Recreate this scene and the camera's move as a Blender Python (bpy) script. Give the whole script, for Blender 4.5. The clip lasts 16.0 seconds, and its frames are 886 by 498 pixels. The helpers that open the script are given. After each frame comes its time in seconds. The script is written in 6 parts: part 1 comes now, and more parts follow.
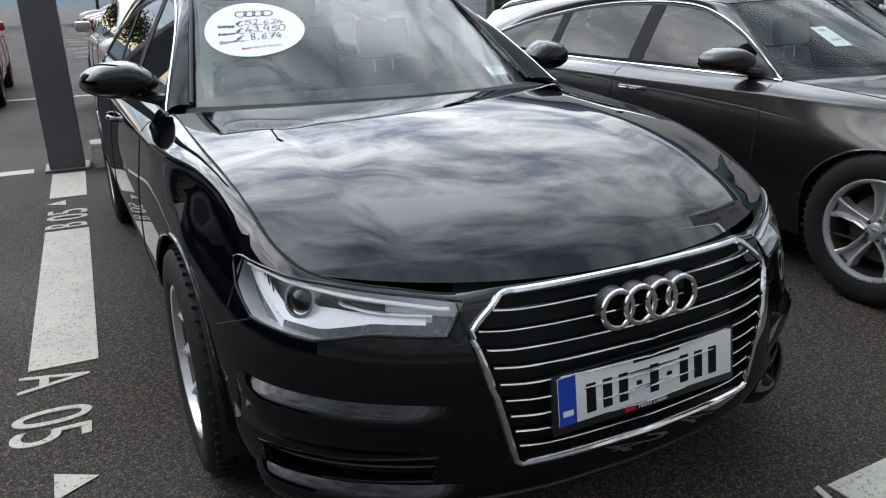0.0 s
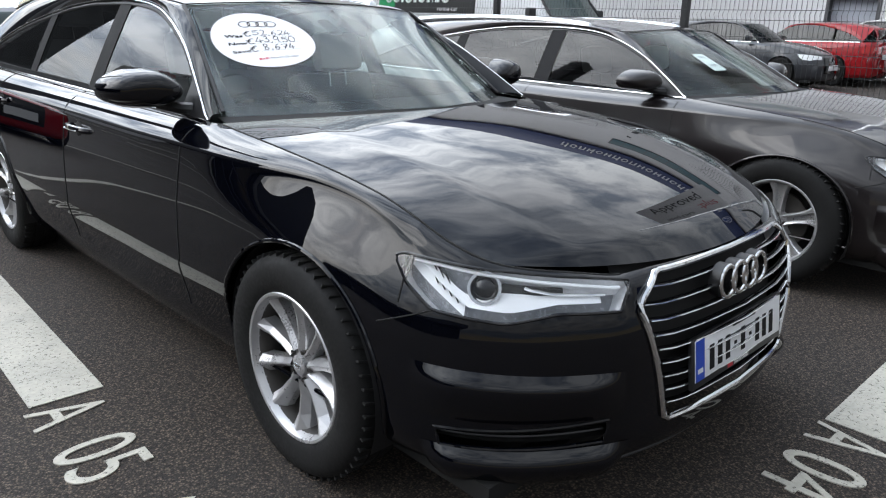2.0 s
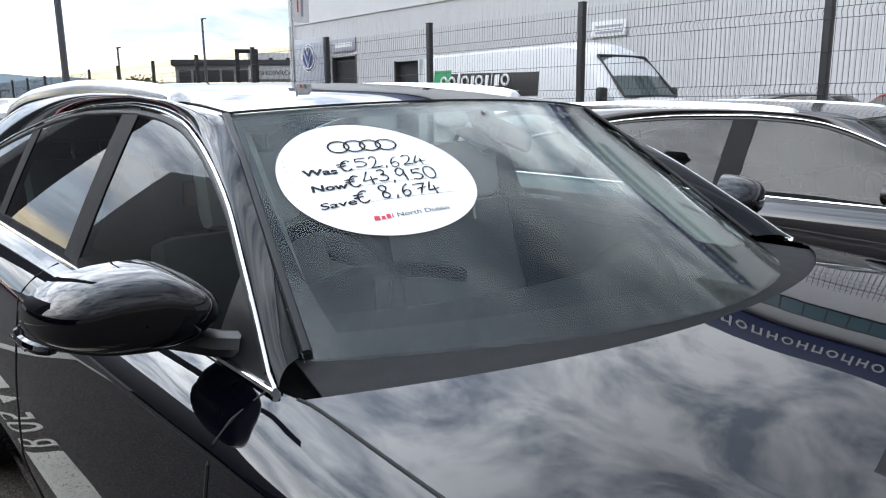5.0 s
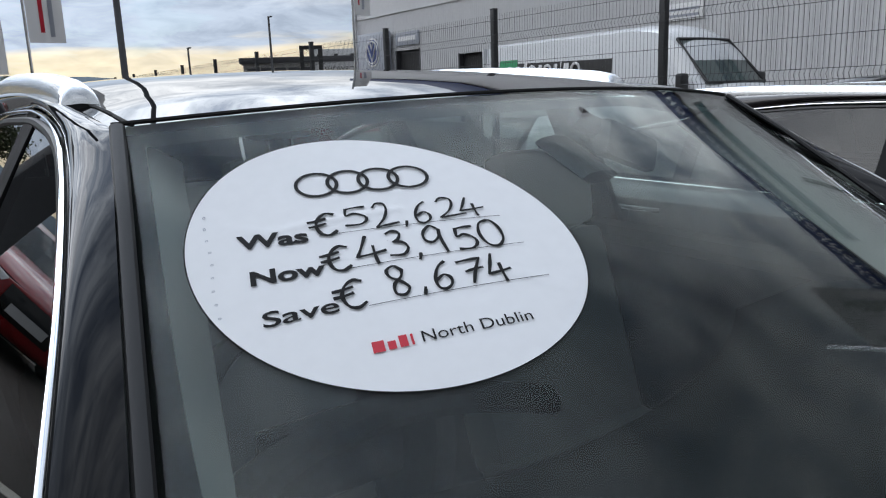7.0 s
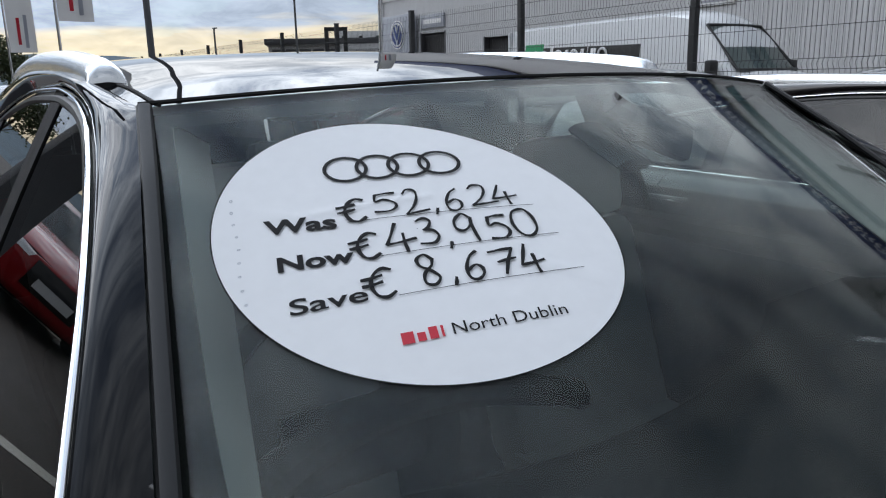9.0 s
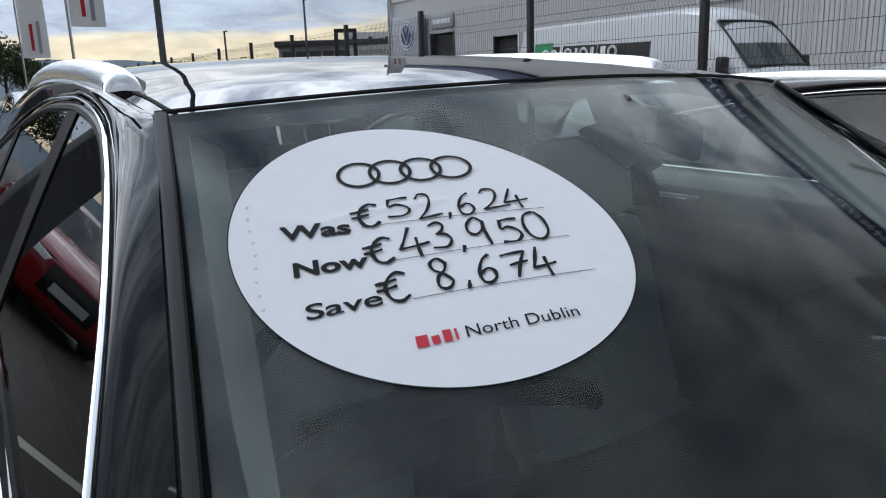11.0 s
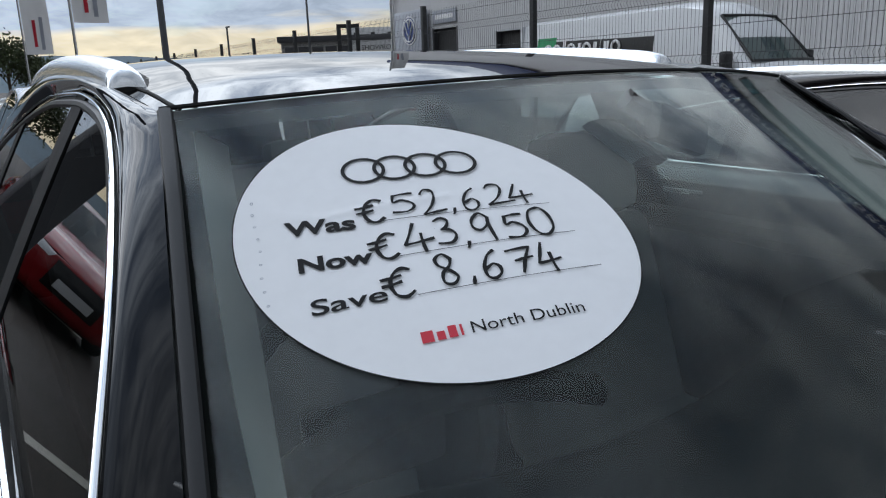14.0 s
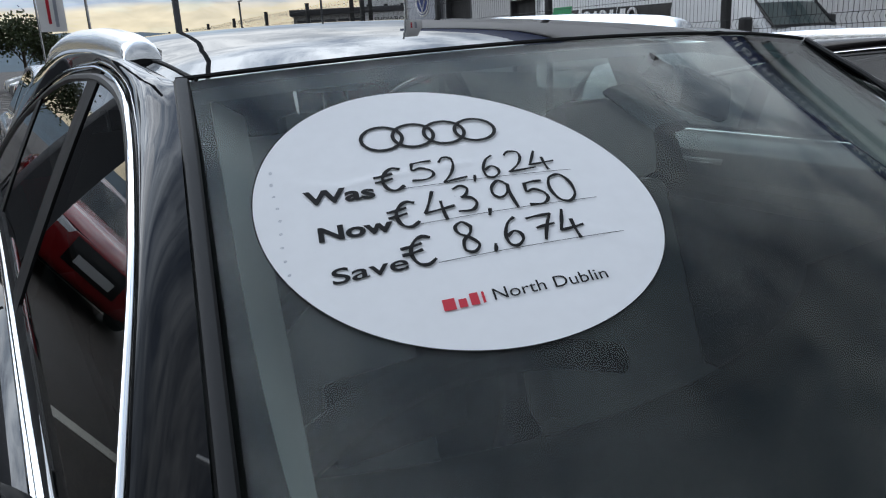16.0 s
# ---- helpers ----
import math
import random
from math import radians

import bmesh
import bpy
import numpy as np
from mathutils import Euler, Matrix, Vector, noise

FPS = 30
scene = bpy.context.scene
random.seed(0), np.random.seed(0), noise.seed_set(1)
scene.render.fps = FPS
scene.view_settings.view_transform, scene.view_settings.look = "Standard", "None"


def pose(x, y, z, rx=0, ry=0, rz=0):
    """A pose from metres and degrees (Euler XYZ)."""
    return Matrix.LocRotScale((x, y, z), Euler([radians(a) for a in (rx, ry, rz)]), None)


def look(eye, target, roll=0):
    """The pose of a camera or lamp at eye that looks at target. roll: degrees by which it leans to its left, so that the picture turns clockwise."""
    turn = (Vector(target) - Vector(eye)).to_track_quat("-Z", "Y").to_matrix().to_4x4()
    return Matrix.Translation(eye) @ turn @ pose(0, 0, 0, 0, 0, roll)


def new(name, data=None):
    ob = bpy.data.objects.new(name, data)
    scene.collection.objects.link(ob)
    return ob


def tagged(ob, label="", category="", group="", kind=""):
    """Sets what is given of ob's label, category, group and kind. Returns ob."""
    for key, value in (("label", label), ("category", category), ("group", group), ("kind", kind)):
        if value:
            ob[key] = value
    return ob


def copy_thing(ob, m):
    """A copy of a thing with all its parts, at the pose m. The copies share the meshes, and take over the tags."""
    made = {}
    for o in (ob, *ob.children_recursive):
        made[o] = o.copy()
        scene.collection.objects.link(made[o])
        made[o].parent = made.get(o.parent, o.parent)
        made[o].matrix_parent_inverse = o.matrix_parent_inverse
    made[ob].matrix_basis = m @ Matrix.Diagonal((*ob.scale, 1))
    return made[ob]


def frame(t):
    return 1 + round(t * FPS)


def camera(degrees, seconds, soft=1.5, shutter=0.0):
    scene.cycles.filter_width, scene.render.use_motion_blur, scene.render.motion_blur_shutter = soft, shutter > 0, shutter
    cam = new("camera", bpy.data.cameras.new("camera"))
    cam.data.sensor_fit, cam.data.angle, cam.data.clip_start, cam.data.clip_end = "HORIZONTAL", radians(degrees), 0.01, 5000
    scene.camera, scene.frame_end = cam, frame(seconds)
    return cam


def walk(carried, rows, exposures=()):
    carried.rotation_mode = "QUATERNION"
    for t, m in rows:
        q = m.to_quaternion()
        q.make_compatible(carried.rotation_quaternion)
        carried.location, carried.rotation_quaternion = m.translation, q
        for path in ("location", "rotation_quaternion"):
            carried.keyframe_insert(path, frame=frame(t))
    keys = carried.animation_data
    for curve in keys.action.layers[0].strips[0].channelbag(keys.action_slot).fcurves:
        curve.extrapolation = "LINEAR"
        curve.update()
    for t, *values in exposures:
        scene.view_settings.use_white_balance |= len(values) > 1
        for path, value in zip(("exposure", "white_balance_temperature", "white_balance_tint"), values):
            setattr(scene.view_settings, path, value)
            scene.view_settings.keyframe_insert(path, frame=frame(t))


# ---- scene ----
cam = camera(62.6, 16.0, 1.15)
PATH = [
    (0, (-1.119, -2.007, 1.306), (-0.257, -0.323, 0.656), -1.1),
    (0.5, (-1.38, -1.951, 1.297), (-0.397, -0.31, 0.714), 1.0),
    (1, (-1.596, -1.844, 1.321), (-0.54, -0.243, 0.754), -0.9),
    (1.5, (-1.799, -1.767, 1.304), (-0.62, -0.251, 0.747), 0.7),
    (2, (-1.931, -1.649, 1.297), (-0.599, -0.283, 0.697), 1.4),
    (2.5, (-1.9, -1.374, 1.31), (-0.511, -0.059, 0.727), 0.4),
    (3, (-1.86, -1.111, 1.303), (-0.49, 0.242, 0.762), 1.5),
    (3.5, (-1.794, -0.826, 1.336), (-0.343, 0.453, 0.828), -0.3),
    (4, (-1.63, -0.62, 1.352), (-0.238, 0.738, 0.883), -0.1),
    (4.2, (-1.532, -0.546, 1.349), (-0.205, 0.891, 0.932), -0.1),
    (6.3, (-0.923, 0.187, 1.352), (0.312, 1.71, 0.958), -1.1),
    (6.5, (-0.853, 0.24, 1.347), (0.315, 1.81, 0.938), -1.3),
    (7, (-0.783, 0.307, 1.35), (0.355, 1.899, 0.938), -2.1),
    (7.5, (-0.77, 0.325, 1.349), (0.363, 1.92, 0.933), -1.4),
    (8, (-0.773, 0.329, 1.35), (0.344, 1.929, 0.912), -1.2),
    (8.5, (-0.778, 0.328, 1.349), (0.322, 1.938, 0.907), -1.3),
    (9, (-0.779, 0.33, 1.35), (0.306, 1.948, 0.898), -1.3),
    (9.5, (-0.785, 0.327, 1.355), (0.287, 1.954, 0.906), -1.6),
    (12, (-0.785, 0.322, 1.357), (0.273, 1.958, 0.905), -2.1),
    (12.5, (-0.785, 0.321, 1.358), (0.273, 1.958, 0.91), -1.7),
    (13, (-0.784, 0.321, 1.358), (0.279, 1.955, 0.91), -1.9),
    (13.5, (-0.785, 0.322, 1.358), (0.276, 1.955, 0.904), -2.0),
    (14, (-0.786, 0.325, 1.356), (0.264, 1.962, 0.893), -2.2),
    (14.5, (-0.787, 0.329, 1.353), (0.247, 1.97, 0.865), -2.6),
    (15, (-0.788, 0.327, 1.351), (0.231, 1.973, 0.845), -2.8),
    (15.5, (-0.786, 0.329, 1.349), (0.219, 1.978, 0.829), -3.4),
    (16, (-0.788, 0.331, 1.35), (0.214, 1.978, 0.818), -3.1),
]
walk(cam, [(t, look(eye, target, roll)) for t, eye, target, roll in PATH], [(0, .12, 6900, 10), (2.5, .52, 6800, 10), (4.2, .76, 6750, 10), (6.3, -.28, 6700, 10), (8, -.48, 6650, 10), (16, -.66, 6550, 9)])

# ---- light and sky ----
SUN_EL, SUN_AZ = radians(35), radians(-50)
world = bpy.data.worlds.new("sky")
scene.world = world
world.use_nodes = True
wn, wl = world.node_tree.nodes, world.node_tree.links
wn.clear()
w_out = wn.new("ShaderNodeOutputWorld")
w_bg = wn.new("ShaderNodeBackground")
w_sky = wn.new("ShaderNodeTexSky")
w_sky.sky_type, w_sky.sun_disc = "NISHITA", False
w_sky.sun_elevation, w_sky.sun_rotation = SUN_EL, SUN_AZ
w_bg.inputs["Strength"].default_value = 0.125
w_tc = wn.new("ShaderNodeTexCoord")
w_sep = wn.new("ShaderNodeSeparateXYZ")
wl.new(w_tc.outputs["Generated"], w_sep.inputs[0])
w_add = wn.new("ShaderNodeMath"); w_add.operation = "ADD"; w_add.inputs[1].default_value = 0.22
w_abs = wn.new("ShaderNodeMath"); w_abs.operation = "ABSOLUTE"
wl.new(w_sep.outputs[2], w_abs.inputs[0]); wl.new(w_abs.outputs[0], w_add.inputs[0])
w_div = wn.new("ShaderNodeVectorMath"); w_div.operation = "DIVIDE"
w_comb = wn.new("ShaderNodeCombineXYZ")
for k in range(3):
    wl.new(w_add.outputs[0], w_comb.inputs[k])
wl.new(w_tc.outputs["Generated"], w_div.inputs[0]); wl.new(w_comb.outputs[0], w_div.inputs[1])
w_n = wn.new("ShaderNodeTexNoise"); w_n.inputs["Scale"].default_value = 1.9; w_n.inputs["Detail"].default_value = 11; w_n.inputs["Roughness"].default_value = 0.60
w_n.inputs["Distortion"].default_value = 0.35
wl.new(w_div.outputs[0], w_n.inputs["Vector"])
w_r = wn.new("ShaderNodeValToRGB")
w_r.color_ramp.elements[0].position, w_r.color_ramp.elements[0].color = 0.22, (0, 0, 0, 1)
w_r.color_ramp.elements[1].position, w_r.color_ramp.elements[1].color = 0.45, (1, 1, 1, 1)
wl.new(w_n.outputs["Fac"], w_r.inputs[0])
w_n2 = wn.new("ShaderNodeTexNoise"); w_n2.inputs["Scale"].default_value = 4.2; w_n2.inputs["Detail"].default_value = 11; w_n2.inputs["Roughness"].default_value = 0.62; w_n2.inputs["Distortion"].default_value = 0.5
wl.new(w_div.outputs[0], w_n2.inputs["Vector"])
w_r2 = wn.new("ShaderNodeValToRGB")
w_r2.color_ramp.elements[0].position, w_r2.color_ramp.elements[0].color = 0.37, (6.6, 7.2, 8.2, 1)
w_r2.color_ramp.elements[1].position, w_r2.color_ramp.elements[1].color = 0.60, (20.5, 20.2, 19.8, 1)
wl.new(w_n2.outputs["Fac"], w_r2.inputs[0])
w_high = wn.new("ShaderNodeMapRange"); w_high.interpolation_type = "SMOOTHSTEP"
w_high.inputs["From Min"].default_value, w_high.inputs["From Max"].default_value = 0.10, 0.36
w_high.inputs["To Min"].default_value = 0.22
wl.new(w_abs.outputs[0], w_high.inputs["Value"])
w_even = wn.new("ShaderNodeMix"); w_even.data_type = "RGBA"
w_even.inputs[6].default_value = (9.0, 8.9, 8.7, 1)
wl.new(w_high.outputs[0], w_even.inputs[0]); wl.new(w_r2.outputs[0], w_even.inputs[7])
w_low = wn.new("ShaderNodeMath"); w_low.operation = "SUBTRACT"; w_low.inputs[0].default_value = 1.0
wl.new(w_high.outputs[0], w_low.inputs[1])
w_cover = wn.new("ShaderNodeMath"); w_cover.operation = "MAXIMUM"
wl.new(w_r.outputs[0], w_cover.inputs[0]); wl.new(w_low.outputs[0], w_cover.inputs[1])
w_mix = wn.new("ShaderNodeMix"); w_mix.data_type = "RGBA"
wl.new(w_cover.outputs[0], w_mix.inputs[0])
wl.new(w_sky.outputs[0], w_mix.inputs[6])
# the cloud is warmer and paler low down
w_grad = wn.new("ShaderNodeValToRGB")
for pos, c in ((0.0, (.60, .50, .33, 1)), (0.065, (.57, .49, .36, 1)), (0.082, (.31, .35, .41, 1)), (0.135, (.32, .36, .42, 1)), (0.165, (.62, .62, .62, 1)), (0.21, (.62, .62, .62, 1)), (0.26, (.58, .61, .65, 1)), (0.45, (1.0, 1.03, 1.07, 1)), (0.8, (.98, 1.03, 1.10, 1)), (1.0, (.78, .86, .97, 1))):
    e = w_grad.color_ramp.elements.new(pos) if pos not in (0.0, 1.0) else w_grad.color_ramp.elements[0 if pos == 0.0 else -1]
    e.color = c
w_n3 = wn.new("ShaderNodeTexNoise"); w_n3.inputs["Scale"].default_value = 2.4; w_n3.inputs["Detail"].default_value = 6
w_flat = wn.new("ShaderNodeVectorMath"); w_flat.operation = "MULTIPLY"; w_flat.inputs[1].default_value = (1, 1, 9)
wl.new(w_tc.outputs["Generated"], w_flat.inputs[0]); wl.new(w_flat.outputs[0], w_n3.inputs["Vector"])
w_wave = wn.new("ShaderNodeMath"); w_wave.operation = "MULTIPLY_ADD"; w_wave.inputs[1].default_value = 0.13
w_off = wn.new("ShaderNodeMath"); w_off.operation = "SUBTRACT"; w_off.inputs[1].default_value = 0.065
wl.new(w_n3.outputs["Fac"], w_wave.inputs[0]); wl.new(w_abs.outputs[0], w_wave.inputs[2]); wl.new(w_wave.outputs[0], w_off.inputs[0])
wl.new(w_off.outputs[0], w_grad.inputs[0])
w_mul = wn.new("ShaderNodeMix"); w_mul.data_type, w_mul.blend_type = "RGBA", "MULTIPLY"
w_mul.inputs[0].default_value = 1.0
wl.new(w_even.outputs[2], w_mul.inputs[6]); wl.new(w_grad.outputs[0], w_mul.inputs[7]); wl.new(w_mul.outputs[2], w_mix.inputs[7])
# and brightest on the side of the hidden sun, falling off to blue-grey overhead and behind
w_dot = wn.new("ShaderNodeVectorMath"); w_dot.operation = "DOT_PRODUCT"
w_dot.inputs[1].default_value = (-.20, .93, .30)
wl.new(w_tc.outputs["Generated"], w_dot.inputs[0])
w_side = wn.new("ShaderNodeValToRGB")
for pos, c in ((0.0, .36), (0.2, .60), (0.4, .80), (0.5, 1.0), (0.62, 1.4), (0.75, 1.7), (0.85, 1.95), (1.0, 2.2)):
    e = w_side.color_ramp.elements.new(pos) if pos not in (0.0, 1.0) else w_side.color_ramp.elements[0 if pos == 0.0 else -1]
    e.color = (c * .94, c, c * 1.08, 1)
w_side.color_ramp.interpolation = "LINEAR"
wl.new(w_dot.outputs["Value"], w_side.inputs[0])
w_all = wn.new("ShaderNodeMix"); w_all.data_type, w_all.blend_type = "RGBA", "MULTIPLY"
w_all.inputs[0].default_value = 1.0
wl.new(w_mix.outputs[2], w_all.inputs[6]); wl.new(w_side.outputs[0], w_all.inputs[7])
wl.new(w_all.outputs[2], w_bg.inputs["Color"]); wl.new(w_bg.outputs[0], w_out.inputs[0])
sun = new("sun", bpy.data.lights.new("sun", "SUN"))
sun.data.energy, sun.data.angle, sun.data.color = 0.7, radians(50), (1.0, 0.97, 0.93)
sun.matrix_world = look((0, 0, 30), (-math.sin(SUN_AZ) * math.cos(SUN_EL), -math.cos(SUN_AZ) * math.cos(SUN_EL), 30 - math.sin(SUN_EL)))


# ---- materials ----
def principled(name, color, rough=0.5, metal=0.0, coat=0.0, spec=0.5):
    m = bpy.data.materials.new(name)
    m.use_nodes = True
    b = m.node_tree.nodes["Principled BSDF"]
    b.inputs["Base Color"].default_value = (*color, 1)
    b.inputs["Roughness"].default_value, b.inputs["Metallic"].default_value = rough, metal
    b.inputs["Coat Weight"].default_value, b.inputs["Coat Roughness"].default_value = coat, 0.02
    b.inputs["Specular IOR Level"].default_value = spec
    return m


def worn(name, color, rough=0.5, metal=0.0, scale=8.0, fine=60.0, amount=0.25, bump=0.15, depth=0.01, coat=0.0, spec=0.5, object_space=True):
    """A surface that varies at two scales in colour and gloss, with a fine relief."""
    m = principled(name, color, rough, metal, coat, spec)
    n, l = m.node_tree.nodes, m.node_tree.links
    b = n["Principled BSDF"]
    tc = n.new("ShaderNodeTexCoord")
    big, small = n.new("ShaderNodeTexNoise"), n.new("ShaderNodeTexNoise")
    big.inputs["Scale"].default_value, big.inputs["Detail"].default_value = scale, 5
    small.inputs["Scale"].default_value, small.inputs["Detail"].default_value = fine, 4
    for t in (big, small):
        l.new(tc.outputs["Object"], t.inputs["Vector"])
    mid = n.new("ShaderNodeMath"); mid.operation = "ADD"
    l.new(big.outputs["Fac"], mid.inputs[0]); l.new(small.outputs["Fac"], mid.inputs[1])
    mr = n.new("ShaderNodeMapRange")
    mr.inputs["From Min"].default_value, mr.inputs["From Max"].default_value = 0.6, 1.4
    mr.inputs["To Min"].default_value, mr.inputs["To Max"].default_value = 1 - amount, 1 + amount
    l.new(mid.outputs[0], mr.inputs["Value"])
    mul = n.new("ShaderNodeVectorMath"); mul.operation = "SCALE"
    mul.inputs[0].default_value = color
    l.new(mr.outputs[0], mul.inputs["Scale"]); l.new(mul.outputs[0], b.inputs["Base Color"])
    rr = n.new("ShaderNodeMath"); rr.operation = "MULTIPLY"; rr.inputs[1].default_value = rough
    l.new(mr.outputs[0], rr.inputs[0]); l.new(rr.outputs[0], b.inputs["Roughness"])
    if bump:
        bp = n.new("ShaderNodeBump"); bp.inputs["Strength"].default_value, bp.inputs["Distance"].default_value = bump, depth
        l.new(small.outputs["Fac"], bp.inputs["Height"]); l.new(bp.outputs[0], b.inputs["Normal"])
    return m


def paint(name, color, flake=0.0):
    """Clear-coated car paint, with a trace of dust in the gloss and a faint unevenness of the coat."""
    m = principled(name, color, 0.35, flake, 1.0, 0.0 if flake == 0 else 0.4)
    n, l = m.node_tree.nodes, m.node_tree.links
    b = n["Principled BSDF"]
    tc = n.new("ShaderNodeTexCoord")
    t = n.new("ShaderNodeTexNoise"); t.inputs["Scale"].default_value, t.inputs["Detail"].default_value = 2.3, 8
    l.new(tc.outputs["Object"], t.inputs["Vector"])
    mr = n.new("ShaderNodeMapRange"); mr.inputs["To Min"].default_value, mr.inputs["To Max"].default_value = 0.004, 0.02
    mr.inputs["From Min"].default_value, mr.inputs["From Max"].default_value = 0.35, 0.7
    l.new(t.outputs["Fac"], mr.inputs["Value"]); l.new(mr.outputs[0], b.inputs["Coat Roughness"])
    w = n.new("ShaderNodeTexNoise"); w.inputs["Scale"].default_value, w.inputs["Detail"].default_value = 10, 2
    l.new(tc.outputs["Object"], w.inputs["Vector"])
    bp = n.new("ShaderNodeBump"); bp.inputs["Strength"].default_value, bp.inputs["Distance"].default_value = 0.03, 0.002
    l.new(w.outputs["Fac"], bp.inputs["Height"]); l.new(bp.outputs[0], b.inputs["Coat Normal"])
    return m


def glass(name, tint, gloss=1.0):
    """Thin pane: tinted see-through with a mirror gloss that grows towards grazing view."""
    m = bpy.data.materials.new(name)
    m.use_nodes = True
    n, l = m.node_tree.nodes, m.node_tree.links
    n.clear()
    o, mix = n.new("ShaderNodeOutputMaterial"), n.new("ShaderNodeMixShader")
    tr, gl, lw = n.new("ShaderNodeBsdfTransparent"), n.new("ShaderNodeBsdfGlossy"), n.new("ShaderNodeLayerWeight")
    tr.inputs["Color"].default_value = (*tint, 1)
    gl.inputs["Roughness"].default_value = 0.0
    lw.inputs["Blend"].default_value = 0.5
    pw, ma = n.new("ShaderNodeMath"), n.new("ShaderNodeMath")
    pw.operation, ma.operation = "POWER", "MULTIPLY_ADD"
    pw.inputs[1].default_value, ma.inputs[1].default_value, ma.inputs[2].default_value = 5.0, 0.957 * gloss, 0.043 * gloss
    l.new(lw.outputs["Facing"], pw.inputs[0]); l.new(pw.outputs[0], ma.inputs[0]); l.new(ma.outputs[0], mix.inputs[0])
    l.new(tr.outputs[0], mix.inputs[1]); l.new(gl.outputs[0], mix.inputs[2]); l.new(mix.outputs[0], o.inputs[0])
    return m


BLACK_PAINT = paint("black_paint", (0.0011, 0.0014, 0.0030))
BROWN_PAINT = paint("dark_brown_paint", (0.0075, 0.0050, 0.0056), 0.2)
SILVER_PAINT = paint("silver_paint", (0.34, 0.335, 0.345), 0.6)
RED_PAINT = paint("red_paint", (0.30, 0.012, 0.016))
WHITE_PAINT = paint("white_paint", (0.75, 0.76, 0.77))
NAVY_PAINT = paint("dark_grey_paint", (0.025, 0.028, 0.034), 0.3)
GAP = principled("gap", (0.004, 0.004, 0.004), 0.8)
CHROME = principled("chrome", (0.86, 0.87, 0.88), 0.08, 1.0)
SATIN = principled("satin_aluminium", (0.80, 0.81, 0.82), 0.22, 1.0)
PLASTIC = worn("black_plastic", (0.012, 0.012, 0.013), 0.45, fine=300, amount=0.15, bump=0.1, depth=0.001)
GLOSS_BLACK = principled("gloss_black", (0.006, 0.006, 0.007), 0.08)
RUBBER = worn("tyre_rubber", (0.009, 0.009, 0.009), 0.75, spec=0.25, scale=12, fine=90, amount=0.3, bump=0.2, depth=0.002)
ALLOY = worn("silver_alloy", (0.50, 0.50, 0.51), 0.28, 0.6, scale=10, fine=150, amount=0.05, bump=0.0, depth=0.001)
DISC = principled("brake_steel", (0.10, 0.095, 0.09), 0.45, 0.9)
SCREEN = glass("windscreen_glass", (0.91, 0.96, 0.945), 0.78)
SIDE_GLASS = glass("side_glass", (0.34, 0.39, 0.38))
DARK_GLASS = glass("privacy_glass", (0.12, 0.13, 0.13))
LENS = glass("lens_cover", (0.95, 0.96, 0.97))
LAMP_GREY = worn("lamp_reflector", (0.86, 0.87, 0.89), 0.22, 0.1, scale=30, fine=200, amount=0.15, bump=0.05, depth=0.001)
LAMP_DARK = worn("lamp_housing", (0.26, 0.27, 0.29), 0.25, 0.2, scale=30, fine=120, amount=0.2, bump=0.0)
LAMP_WHITE = principled("lamp_light_guide", (0.92, 0.94, 0.96), 0.2)
RED_LENS = principled("red_lens", (0.42, 0.01, 0.012), 0.08, 0, 1.0)
FABRIC = worn("dark_leather", (0.006, 0.0065, 0.0075), 0.8, scale=6, fine=40, amount=0.2, bump=0.0, depth=0.002, spec=0.1)
FRIT = worn("black_ceramic_edge", (0.008, 0.008, 0.009), 0.7, scale=20, fine=300, amount=0.1, bump=0.0, spec=0.2)
SEAT_FABRIC = worn("seat_cloth", (0.11, 0.115, 0.115), 0.8, scale=6, fine=40, amount=0.15, bump=0.0)
GREY_FABRIC = worn("grey_leather", (0.42, 0.43, 0.42), 0.6, scale=6, fine=40, amount=0.12, bump=0.0, depth=0.002)
HEADLINER = worn("headliner", (0.42, 0.42, 0.40), 0.9, scale=6, fine=40, amount=0.08, bump=0.0)
PLATE_WHITE = principled("plate_white", (0.78, 0.79, 0.80), 0.3)
PLATE_BLUE = principled("plate_blue", (0.01, 0.06, 0.45), 0.3)
INK = principled("ink_black", (0.005, 0.005, 0.006), 0.6, spec=0.2)
INK_RED = principled("ink_red", (0.55, 0.01, 0.03), 0.4)
VINYL = worn("white_vinyl", (0.80, 0.81, 0.83), 0.4, scale=5, fine=60, amount=0.03, bump=0.03, depth=0.002)


# ---- mesh helpers ----
def part(name, bm, material, parent=None, label="", smooth=True, kind=""):
    me = bpy.data.meshes.new(name)
    bmesh.ops.recalc_face_normals(bm, faces=bm.faces)
    for f in bm.faces:
        f.smooth = smooth
    bm.to_mesh(me); bm.free()
    if smooth:
        me.set_sharp_from_angle(angle=radians(38))
    me.materials.append(material)
    ob = new(name, me)
    ob.parent = parent
    if label:
        ob["label"] = label
    if kind:
        ob["kind"] = kind
    return ob


def thing(name, m, label, category, group="", kind=""):
    ob = new(name)
    ob.empty_display_size = 0.1
    ob.matrix_world = m
    return tagged(ob, label, category, group, kind)


